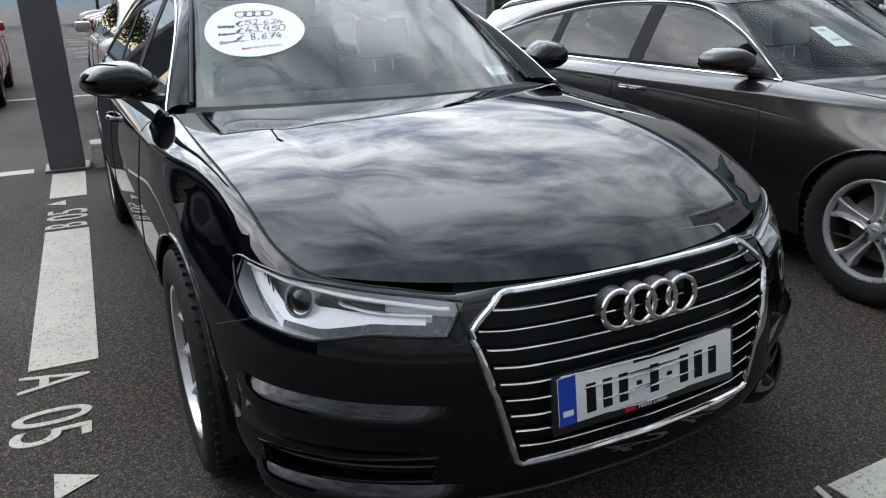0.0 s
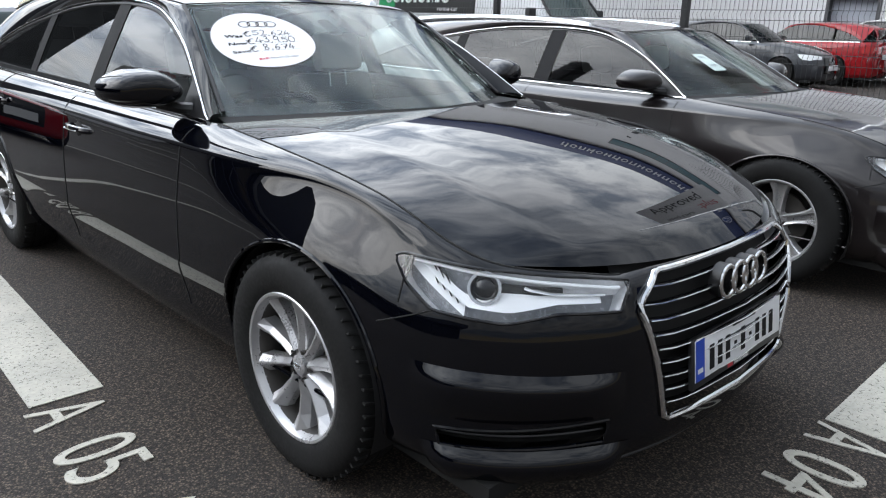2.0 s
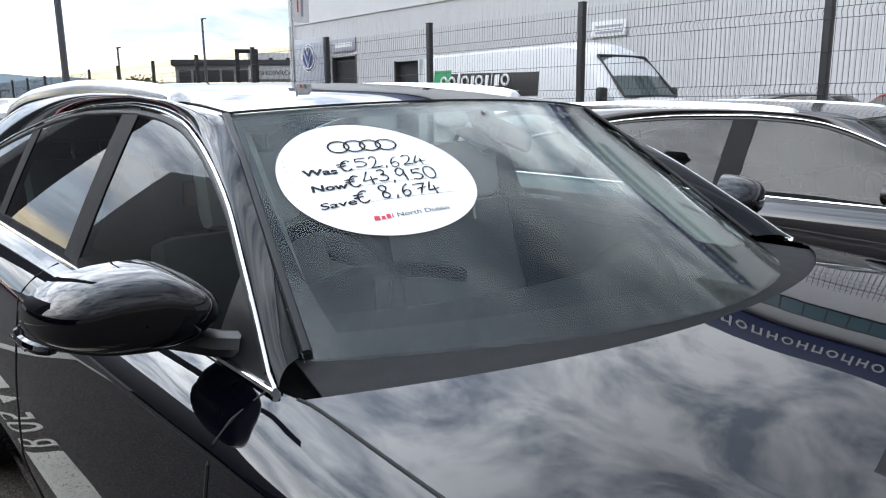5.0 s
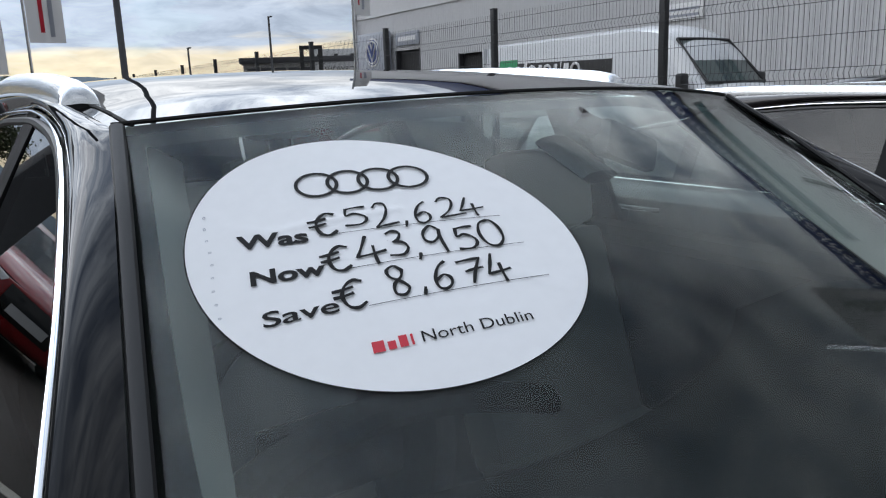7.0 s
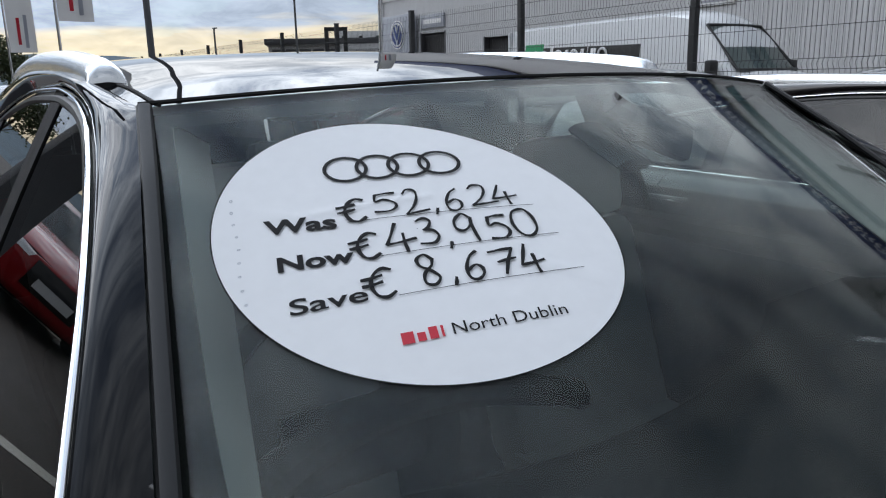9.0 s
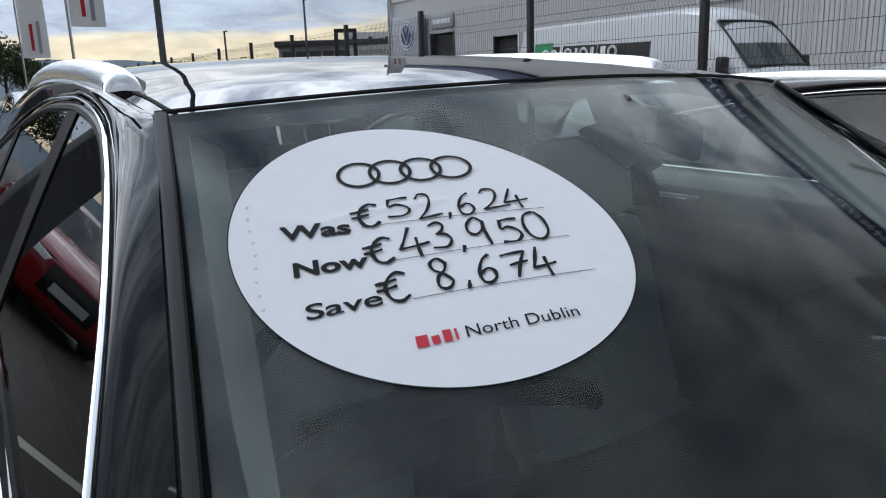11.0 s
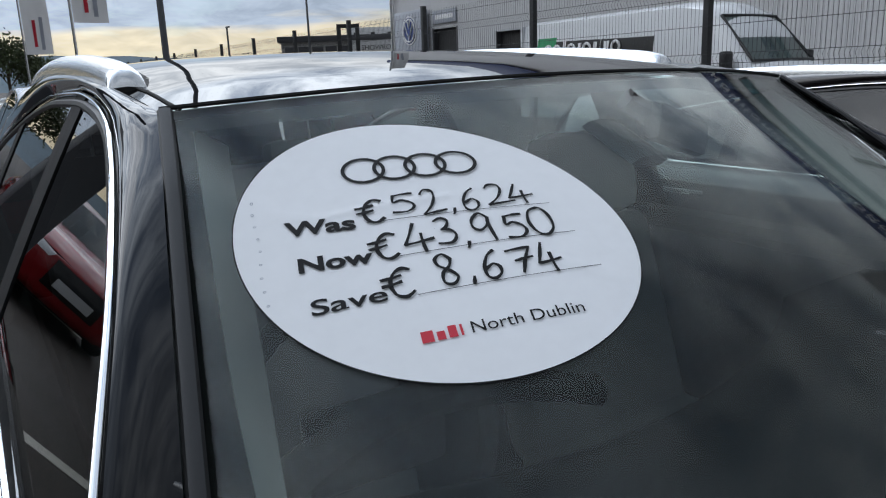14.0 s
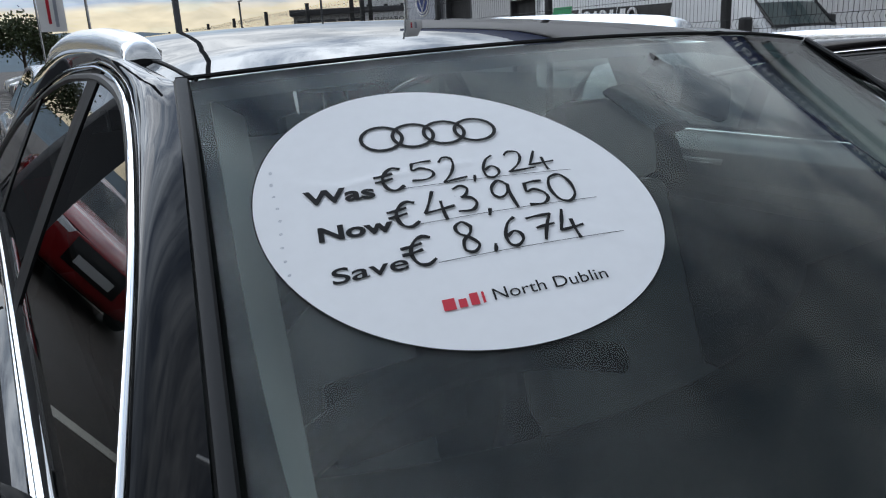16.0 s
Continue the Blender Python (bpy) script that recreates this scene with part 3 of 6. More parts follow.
def estate_car(m, coat, label, wheels="ten", group="", plate=True, detail=True, rear_glass=None, front_glass=None):
    car = thing("estate_car", m, label, "car", group)
    rear_glass = rear_glass or SIDE_GLASS
    for side in (-1, 1):
        fl = lambda p: Vector((side * p.x, p.y, p.z))
        part("front_bumper", hull_panel(0, BUMPER, side, (LAMP, INTAKE, GRILLE_S), .012), coat, car)
        wing = part("front_wing", hull_panel(BUMPER, DOOR_A, side, (LAMP, ARCH_F)), coat, car)
        part("front_door", hull_panel(DOOR_A, DOOR_B, side), coat, car)
        part("rear_door", hull_panel(DOOR_B, DOOR_C, side, (ARCH_R,)), coat, car)
        part("rear_wing", hull_panel(DOOR_C, S_END - .75, side, (ARCH_R,)), coat, car)
        part("rear_bumper", hull_panel(S_END - .75, S_END, side, (), .04), coat, car)
        for s in (DOOR_A, DOOR_B, DOOR_C):
            z1 = .33 if s != DOOR_C else .62
            ribbon([on_hull(s + (.02 * (1 - (z - z1) / .6) if z < .5 else 0), z, side, -.0005) for z in steps(z1, top_z(s) - .002, 24)], .0032, car)
        ribbon([hull(s, 7, side) + Vector((0, 0, -.001)) for s in steps(.47, 2.07, 60)], .0034, car)
        ribbon([on_hull(BUMPER, z, side) for z in steps(.64, .70, 4)], .0025, car)
        ribbon([on_hull(s, .64 - .06 * (s - .98) / .17, side) for s in steps(.985, 1.14, 10)], .0022, car)
        # inner wheel housings and the black under-body
        for y in (0, 2.912):
            bm = bmesh.new()
            sheet(lambda a, x: Vector((side * x, y + .366 * math.cos(a), .335 + .366 * math.sin(a))), steps(-.35, math.pi + .35, 28), [.60, .75, .893 if y == 0 else .915], bm)
            part("wheel_housing", bm, PLASTIC, car)
            part("arch_lip", tube([on_hull(min(max(q[0], .3), S_END), q[1], side, .0) for q in (ARCH_F if y == 0 else ARCH_R) if q[1] > .24], .007, seg=8), coat, car)
            wheel(car, side * .812, y, wheels, side)
        part("sill_trim", thicken(sheet(lambda s, v: hull(s, 0, side) + Vector((-side * v * .14, 0, -.035 * math.sin(v * 2.2))), steps(S0 + .38, S0 + 2.53, 30), steps(0, 1, 5)), .004), PLASTIC, car)
        # headlight
        lamp = new("headlight"); lamp.parent = car
        part("lens", lens_patch(LAMP, side, .002), LENS, lamp).visible_shadow = False
        part("housing", lens_patch(LAMP, side, -.055), LAMP_DARK, lamp)
        wall = bmesh.new()
        sheet(lambda k, v: on_hull(*lamp_line(k), side, -.055 * v), list(range(len(lamp_outline()))), [0, .5, 1], wall, wrap=True)
        part("bezel", wall, LAMP_GREY, lamp)
        part("lamp_rim", tube([on_hull(s, z, side, -.001) for s, z in lamp_outline()], .0045, closed=True), GLOSS_BLACK, lamp)
        low = [(.545, .664), (.665, .667), (.79, .648), (.90, .655), (.985, .70), (1.04, .735), (1.085, .742)]
        low_s = [low_at(low, k / 24) for k in range(25)]
        part("light_guide", sheet(lambda k, v: on_hull(low_s[k][0], low_s[k][1] + v * (.017 + .026 * math.exp(-((low_s[k][0] - .80) / .09) ** 2)), side, -.016 - .012 * v), list(range(25)), [0, .5, 1]), LAMP_WHITE, lamp)
        part("upper_guide", tube([on_hull(s, spline((.49, .696), (.65, .714), (.85, .732), (1.07, .743))(s), side, -.012) for s in steps(.49, 1.07, 24)], .006, flat=.8), LAMP_WHITE, lamp)
        part("inner_bar", tube([on_hull(s, spline((.53, .682), (.67, .689), (.75, .706))(s), side, -.022) for s in steps(.53, .75, 12)], .0042), CHROME, lamp)
        for k in range(4):
            part("reflector_rib", tube([on_hull(.93 + .022 * k + .05 * v, .662 + .012 * k + .06 * v, side, -.026) for v in steps(0, 1, 5)], .0016), GLOSS_BLACK, lamp)
        part("reflector_shade", sheet(lambda s, v: on_hull(s, .684 + .035 * v + .02 * (s - .55), side, -.036), steps(.64, .83, 8), steps(0, .8, 3)), PLASTIC, lamp)
        part("reflector", sheet(lambda s, v: on_hull(s, .668 + .05 * v + .02 * (s - .55), side, -.040 - .01 * math.sin(v * 3)), steps(.53, .80, 12), steps(0, .8, 4)), LAMP_GREY, lamp)
        c = on_hull(.86, .700, side, -.030)
        d = (on_hull(.86, .700, side, .1) - c).normalized()
        lm = Matrix.Translation(c) @ d.to_track_quat("X", "Z").to_matrix().to_4x4()
        part("projector", lathe([(.0, .022), (.012, .021), (.024, .014), (.031, .004)], lm, 28), GLOSS_BLACK, lamp)
        part("projector_ring", lathe([(.031, .004), (.034, .012), (.041, .012), (.043, -.01)], lm, 28), SATIN, lamp)
        part("side_reflector", sheet(lambda s, v: on_hull(s, .655 + (s - .95) * .55 + .045 * v, side, -.030), steps(.91, 1.09, 8), steps(0, 1, 3)), LAMP_WHITE, lamp)
        # side intake with two blades
        part("intake_back", sheet(lambda s, z: on_hull(s, z, side, -.045), steps(.50, .98, 14), steps(.29, .385, 4)), GAP, car)
        part("intake_blade", tube([on_hull(s, .338 - .016 * (s - .53), side, -.022) for s in steps(.53, .965, 16)], .007, flat=.6), PLASTIC, car)
        grow = lambda s, a, b, w: min(1, max(0, (s - a) / w)) ** .7 * min(1, max(0, (b - s) / w)) ** .7
        crease = spline((.0, .0), (1, .021), (1.7, .016), (3, .0))
        part("bumper_blade", sheet(lambda s, v: on_hull(s, spline((0, .500), (1, .462), (2, .405), (3, .378))(v) + .028 * (s - .6) * (1 - v / 3), side, .0008 + crease(v) * grow(s, .49, 1.03, .10)), steps(.49, 1.03, 26), steps(0, 3, 12)), coat, car)
        part("splitter", sheet(lambda s, v: on_hull(s, spline((0, .303), (1, .268), (2, .228), (3, .205))(v), side, .0008 + spline((0, .0), (1, .036), (2, .036), (3, .002))(v) * grow(s, .46, 1.0, .07)), steps(.46, 1.0, 26), steps(0, 3, 9)), coat, car)
        part("intake_lip", tube([on_hull(s, z, side, -.003) for s, z in [low_at(INTAKE + INTAKE[:1], k / 40) for k in range(40)]], .006, closed=True), coat, car)
        # windows
        glass_parts = (("front_window", .66, 1.63, front_glass or SIDE_GLASS), ("rear_window", 1.73, 2.50, rear_glass), ("quarter_window", 2.57, 3.55, rear_glass))
        for name, y0, y1, mat in glass_parts:
            part(name, sheet(lambda y, t: fl(window(y, t)), steps(y0, y1, 26), steps(0, 1, 8)), mat, car).visible_shadow = False
        for y0, y1, tilt in ((1.62, 1.74, .0), (2.49, 2.58, .0)):
            part("pillar_trim", thicken(sheet(lambda y, t: fl(window(y, t)) + Vector((side * .003, 0, 0)), steps(y0, y1, 4), steps(0, 1, 8)), .02), FRIT, car)
        part("corner_plate", thicken(sheet(lambda y, t: fl(window(y, t)) + Vector((side * .003, 0, 0)), steps(.64, .83, 6), steps(0, 1, 4)), .004), PLASTIC, car)
        part("window_chrome", tube([fl(window(y, 1)) + Vector((side * .006, 0, .003)) for y in [.62 + 2.95 * (k / 60) ** 1.15 for k in range(61)]], .0034, flat=.8), CHROME, car)
        part("belt_chrome", tube([fl(window(y, 0)) + Vector((side * .006, 0, -.002)) for y in steps(.62, 3.56, 40)], .0075, flat=.8), CHROME, car)
        part("window_seal", tube([fl(window(y, .985)) + Vector((side * .002, 0, -.010)) for y in [.66 + 2.9 * (k / 60) ** 1.15 for k in range(61)]], .009), PLASTIC, car)
        part("side_frame", sheet(lambda a, w: fl(frame_strip(a, w)), [(k / 70) for k in range(71)], steps(0, 1, 10)), coat, car)
        ribbon([fl(roof(t, .965)) + Vector((0, 0, .001)) for t in steps(.0, 1, 40)], .0022, car)
        part("screen_trim", tube([fl(screen(t, .985)) + Vector((side * .004, -.005 * min(1, (1 - t) / .2), .002 + .007 * min(1, (1 - t) / .2))) for t in steps(.03, .995, 24)], .0085, flat=.6), PLASTIC, car)
        # roof rail with its feet
        rail_y = [1.422, 1.425, 1.43, 1.44, 1.455, 1.475] + steps(1.50, 3.55, 40) + [3.60, 3.63]
        rise = spline((1.422, .002), (1.428, .026), (1.44, .036), (1.50, .044), (3.4, .044), (3.55, .032), (3.63, .004))
        rail = part("roof_rail", sheet(lambda y, a: fl(roof((y - 1.15) / 2.62, .985)) + Vector((.027 * math.cos(a), 0, -.004 + rise(y) * math.sin(a) ** .6)), rail_y, steps(0, math.pi, 16)), SATIN, car)
        part("rail_base", tube([fl(roof((y - 1.15) / 2.62, .985)) + Vector((0, 0, .0)) for y in steps(1.418, 3.63, 50)], .027, flat=.25), PLASTIC, rail)
        # door handles
        for y in (1.54, 2.66):
            z = .838 if y < 2 else .858
            h = part("door_handle", tube([on_hull(S0 + yy, z, side, .028 * math.sin(math.pi * min(1, max(0, (yy - y + .11) / .22))) ** .5 if 0 < (yy - y + .11) / .22 < 1 else -.005) for yy in steps(y - .11, y + .11, 16)], .012, flat=1.1), coat, car)
            # flat dark patch on the door, standing in for a shaded finger recess
            part("handle_recess", thicken(sheet(lambda a, b: on_hull(S0 + y + .035 * b * math.cos(a), z + .030 * b * math.sin(a), side, .0012), steps(0, 2 * math.pi, 20), [0.05, 1]), .0005), GAP, h)
            part("handle_chrome", tube([on_hull(S0 + yy, z - .006, side, .034) for yy in steps(y - .07, y + .07, 6)], .0035), CHROME, h)
        door_mirror(car, coat, side)
        tail = thicken(sheet(lambda s, z: on_hull(s, z, side, .004), steps(S_END - .92, S_END - .40, 16), steps(.76, .90, 4)), .01)
        part("tail_light", tail, RED_LENS, car)
    part("bonnet", sheet(bonnet, steps(0, 1, 44), steps(-1, 1, 60)), coat, car)
    part("roof_panel", sheet(roof, steps(0, 1, 40), steps(-1, 1, 30)), coat, car)
    ws = part("windscreen", thicken(sheet(screen, steps(0, 1, 24), steps(-1, 1, 36)), .004), SCREEN, car, "laminated windscreen with black edge band")
    ws.visible_shadow = False
    band = bmesh.new()
    edge = lambda t, q, k: screen(t, q) + Vector((0, .006, -.009))
    sheet(lambda t, q: edge(t, q, 0), steps(0, .105, 4), steps(-.985, .985, 24), band)
    sheet(lambda t, q: edge(t, q, 0), steps(.955, .995, 2), steps(-.985, .985, 24), band)
    for side in (-1, 1):
        sheet(lambda t, w: edge(t, side * (.99 - w * (.045 + .05 * (1 - t) ** 5)), 0), steps(.106, .954, 16), [0, .5, 1], band)
    part("screen_band", band, FRIT, ws)
    part("scuttle", thicken(sheet(lambda q, w: (bonnet(1, q * .97) + Vector((0, -.01, -.010))).lerp(screen(0, q) + Vector((0, .02, .004)), w), steps(-1, 1, 30), steps(0, 1, 4)), .004), FRIT, car)
    ribbon([screen(1, q) + Vector((0, .004, .003)) for q in steps(-1, 1, 24)], .0030, car, GAP, "roof_gap")
    # nose: grille, badge, plate
    grille = new("grille"); grille.parent = car
    gy = lambda x, z: on_hull(abs_s(abs(x)), z, 1).y
    frame_pts = [(x, z) for x, z in [low_at(GRILLE_HALF, k / 60) for k in range(61)]]
    loop = [Vector((x, gy(x, z) - .004, z)) for x, z in frame_pts] + [Vector((-x, gy(x, z) - .004, z)) for x, z in frame_pts[-2:0:-1]]
    part("grille_frame", tube(loop, .0085, closed=True), CHROME, grille)
    gb = bmesh.new()
    sheet(lambda x, z: Vector((x, gy(x, z) + .06, z)), steps(-.42, .42, 12), steps(.33, .72, 5), gb)
    part("grille_back", gb, GAP, grille)
    for k in range(9):
        z = .372 + k * .0385
        half = .338 + (z - .335) / (.645 - .335) * .085 if z < .645 else .432 - (z - .645) * 1.1
        half -= .006
        pts = [Vector((x, gy(x, z) + .008 + (.0 if abs(x) < half - .05 else .0), z + (.006 * max(0, (abs(x) - half + .06) / .06)))) for x in steps(-half, half, 30)]
        slat = part("grille_slat", tube(pts, .009, flat=.55), GLOSS_BLACK, grille)
        part("slat_chrome", tube([p + Vector((0, -.0085, .001)) for p in pts], .0038, flat=.8), CHROME, slat)
    for k in range(4):
        x = (k - 1.5) * .0625
        part("badge_ring", ring(.0415, .0068, pose(x, -.872 + .3 * x * x, .650, 84, 0, 0), 40), CHROME, grille)
        part("badge_shade", lathe([(.040, 0), (.047, .0), (.047, .03), (.040, .03)], pose(x, -.866, .650, 0, 0, 90) , 28), PLASTIC, grille)
    if plate:
        number_plate(car)
    part("front_lip", tube([hull(s, 0, 1) + Vector((0, -.012, .012)) for s in steps(0, .95, 30)], .013, flat=.7), PLASTIC, car)
    part("front_lip", tube([hull(s, 0, -1) + Vector((0, -.012, .012)) for s in steps(0, .95, 30)], .013, flat=.7), PLASTIC, car)
    # rear end
    tg = sheet(lambda q, t: roof(1, q).lerp(Vector((hull(S_END - .62 * abs(q), 7, 1).x * (1 if q > 0 else -1), hull(S_END - .62 * abs(q), 7, 1).y, 1.0)), t) + Vector((0, .05 * math.sin(math.pi * t), 0)), steps(-1, 1, 20), steps(0, 1, 10))
    part("tailgate", tg, coat, car)
    part("rear_screen", sheet(lambda q, t: roof(1, q * .9).lerp(Vector((hull(S_END - .62 * abs(q), 7, 1).x * .9 * (1 if q > 0 else -1), hull(S_END - .62 * abs(q), 7, 1).y, 1.0)), t) + Vector((0, .012 + .05 * math.sin(math.pi * t), 0)), steps(-1, 1, 20), steps(.15, .9, 8)), DARK_GLASS, car)
    rear_edge = lambda w: roof(1, 1).lerp(hull(S_END - .62, 7, 1), 1 - w)
    for side in (-1, 1):
        part("rear_pillar", sheet(lambda w, t: Matrix.Diagonal((side, 1, 1)) @ frame_strip(.985, w).lerp(rear_edge(w), t), steps(0, 1, 6), steps(0, 1, 6)), coat, car)
    part("underbody", box(-.78, .78, -.66, 3.85, .17, .22), GAP, car, smooth=False)
    part("engine_cover", box(-.66, .66, -.62, .30, .25, .60), GAP, car, smooth=False)
    cabin(car)
    return car


def lamp_outline():
    return [low_at(LAMP + LAMP[:1], k / 72) for k in range(72)]


def lamp_line(k):
    return lamp_outline()[k]


def low_at(pts, t):
    """The point at the share t of the length of an open line."""
    ls = [math.hypot(b[0] - a[0], b[1] - a[1]) for a, b in zip(pts, pts[1:])]
    d = t * sum(ls)
    for (a, b), l in zip(zip(pts, pts[1:]), ls):
        if d <= l:
            return (a[0] + (b[0] - a[0]) * d / l, a[1] + (b[1] - a[1]) * d / l)
        d -= l
    return pts[-1]


def abs_s(x):
    a, b = 0.0, 1.0
    for _ in range(24):
        m = (a + b) / 2
        if plan_x(m) < x: a = m
        else: b = m
    return a


def lens_patch(poly, side, out):
    """The surface inside an outline on the belt, laid out from its middle in rings."""
    ol = [low_at(poly + poly[:1], k / 72) for k in range(72)]
    lo, hi = spline((.455, .672), (.67, .686), (.80, .684), (.95, .69), (1.13, .742)), None
    bm = bmesh.new()
    sheet(lambda k, f: on_hull(ol[k][0] * f + (1 - f) * min(1.05, max(.52, ol[k][0])), ol[k][1] * f + (1 - f) * lo(min(1.05, max(.52, ol[k][0]))), side, out), list(range(72)), [0, .35, .7, 1], bm, wrap=True)
    bmesh.ops.remove_doubles(bm, verts=bm.verts, dist=.0004)
    return bm


def number_plate(car):
    """A white plate with a blue end in a black holder; the characters are plain bars."""
    tilt = pose(0, -.885, .470, 82, 0, 0)
    holder = part("plate_holder", box(-.272, .272, -.076, .064, -.012, 0, bevel=.003, m=tilt), PLASTIC, car)
    pl = part("number_plate", box(-.26, .26, -.056, .056, 0, .003, bevel=.0012, m=tilt), PLATE_WHITE, holder)
    part("blue_band", box(-.2595, -.213, -.0555, .0555, .003, .0036, m=tilt), PLATE_BLUE, pl)
    for k in range(9):
        x = -.172 + k * .046
        w = .013 if k not in (3, 5) else .008
        h = .034 if k not in (3, 5) else .005
        part("plate_mark", box(x - w, x + w, -.008 - h, -.008 + h, .003, .0038, m=tilt), INK, pl, smooth=False)
    part("plate_mark", box(-.05, .09, .042, .049, .003, .0038, m=tilt), INK, pl, smooth=False)
    part("plate_mark", box(-.250, -.222, -.035, -.022, .0036, .0042, m=tilt), PLATE_WHITE, pl, smooth=False)
    letters("North Dublin", .016, PLATE_WHITE, tilt @ pose(-.035, -.0725, .0006), holder, "holder_lettering", .0003)
    part("holder_mark", box(-.075, -.045, -.0725, -.061, 0, .0008, m=tilt), INK_RED, holder, smooth=False)


def door_mirror(car, coat, side):
    mir = new("door_mirror"); mir.parent = car
    bm = bmesh.new()

    def shell(a, b):
        # a round the housing, b from the back rim (0) to the front (1)
        r = math.cos(b * math.pi / 2) ** .48
        ca, sa = math.cos(a), math.sin(a)
        ex = (abs(ca) ** .72) * (1 if ca > 0 else -1) * .130 * r
        ez = (abs(sa) ** .74) * (1 if sa > 0 else -1) * (.076 if sa > 0 else .054) * r
        u = ex / .130
        taper = 1 - .26 * ((u + .25) / 1.25) ** 2 if u > -.25 else 1 - .48 * ((-.25 - u) / .75) ** 1.4
        return Vector((side * (.914 + ex * .98), .885 + .035 * (ex / .130) + .01 - .125 * math.sin(b * math.pi / 2), 1.043 + ez * taper))
    sheet(shell, [2 * math.pi * k / 40 for k in range(40)], steps(0, .985, 14) + [.9999], bm, wrap=True)
    part("mirror_housing", bm, coat, mir)
    part("mirror_glass", sheet(lambda a, r: Vector((side * (.914 + .119 * r * math.cos(a)), .882 + .035 * r * math.cos(a), 1.043 + .058 * r * math.sin(a))), [2 * math.pi * k / 32 for k in range(32)], [.02, 1], wrap=True), CHROME, mir)
    part("mirror_base", tube([Vector((side * x, y, z)) for x, y, z in ((.865, .85, 1.002), (.835, .832, .994), (.80, .80, .985), (.77, .77, .985))], .027, flat=.8), PLASTIC, mir)
    part("mirror_seam", tube([shell(a, .05 + .5 * abs(math.sin(a))) * 1 for a in steps(math.pi, 2 * math.pi, 20)], .003), GAP, mir)


def cabin(car):
    """Seats, dashboard, steering wheel and mirror as far as they show through the glass."""
    part("cabin_floor", box(-.74, .74, .35, 3.75, .30, .33), FABRIC, car, smooth=False)
    part("door_lining", sheet(lambda y, z: Vector((-.79, y, z)), steps(.7, 3.5, 4), steps(.3, .955, 3)), FABRIC, car)
    part("door_lining", sheet(lambda y, z: Vector((.79, y, z)), steps(.7, 3.5, 4), steps(.3, .955, 3)), FABRIC, car)
    part("headliner", sheet(lambda t, q: roof(t, q) + Vector((0, .01, -.03)), steps(.02, .98, 12), steps(-.96, .96, 8)), HEADLINER, car)
    for side in (-1, 1):
        part("pillar_lining", thicken(sheet(lambda t, w: Vector((side * (screen(t, 1).x - .030 - .055 * w), screen(t, .95).y + .012 + .06 * w, screen(t, .95).z - .022 - .028 * w)), steps(.05, .99, 14), steps(0, 1, 4)), .006), HEADLINER, car)
        part("door_top", tube([(side * .752, y, top_z(y + S0) + .002) for y in steps(.80, 3.4, 14)], .042, flat=.75), FABRIC, car)
    dash = part("dashboard", thicken(sheet(lambda q, t: Vector((q * .76, .42 + .24 * q * q + t * .46, .925 + .035 * math.sin(t * 2.4) - .20 * max(0, t - .8))), steps(-1, 1, 24), steps(0, 1.3, 12)), .02), FABRIC, car)
    part("instrument_hood", tube([Vector((x, .98 - .9 * (x + .38) ** 2, .955 + .045 * math.cos((x + .38) * 6))) for x in steps(-.60, -.16, 14)], .03, flat=.6), FABRIC, dash)
    sw = part("steering_wheel", ring(.185, .016, pose(-.38, 1.13, .90, 68, 0, 0), 40), FABRIC, car)
    part("wheel_boss", box(-.48, -.28, 1.10, 1.14, .84, .95, bevel=.012), FABRIC, sw)
    for x in (-.38, .38):
        for y, z0 in ((1.22, .42), (2.55, .45)):
            seat = new("seat"); seat.parent = car
            part("cushion", box(x - .25, x + .25, y - .30, y + .25, z0, z0 + .16, bevel=.05), SEAT_FABRIC, seat)
            bm = box(-.24, .24, -.06, .07, 0, .52 if y < 2 else .62, bevel=.05)
            bmesh.ops.transform(bm, matrix=pose(x, y + .22, z0 + .10, -18, 0, 0), verts=bm.verts)
            part("backrest", bm, SEAT_FABRIC, seat)
            bm = box(-.135, .135, -.045, .045, 0, .19, bevel=.04)
            bmesh.ops.transform(bm, matrix=pose(x, y + (.29 if y < 2 else .425), z0 + (.615 if y < 2 else .76), -10, 0, 0), verts=bm.verts)
            part("headrest", bm, GREY_FABRIC, seat)
            for dx in (-.05, .05):
                part("headrest_post", tube([(x + dx, y + (.30 if y < 2 else .40), z0 + (.54 if y < 2 else .66)), (x + dx, y + (.31 if y < 2 else .425), z0 + (.62 if y < 2 else .79))], .007), CHROME, seat)
    # the mirror is turned to the driver on its long stalk
    rv = part("rear_view_mirror", box(-.105, .105, -.015, .015, -.028, .028, bevel=.014, m=pose(.125, 1.06, 1.262, 0, 13, 19)), PLASTIC, car)
    part("mirror_stem", tube([(.10, 1.055, 1.272), (.06, 1.045, 1.288), (.02, 1.045, 1.302), (0, 1.05, 1.315)], .016), PLASTIC, rv)
    part("sensor_cover", tube([screen(t, 0) + Vector((0, .035, -.055)) for t in (.95, .88, .82)], .035, flat=.3), PLASTIC, rv)


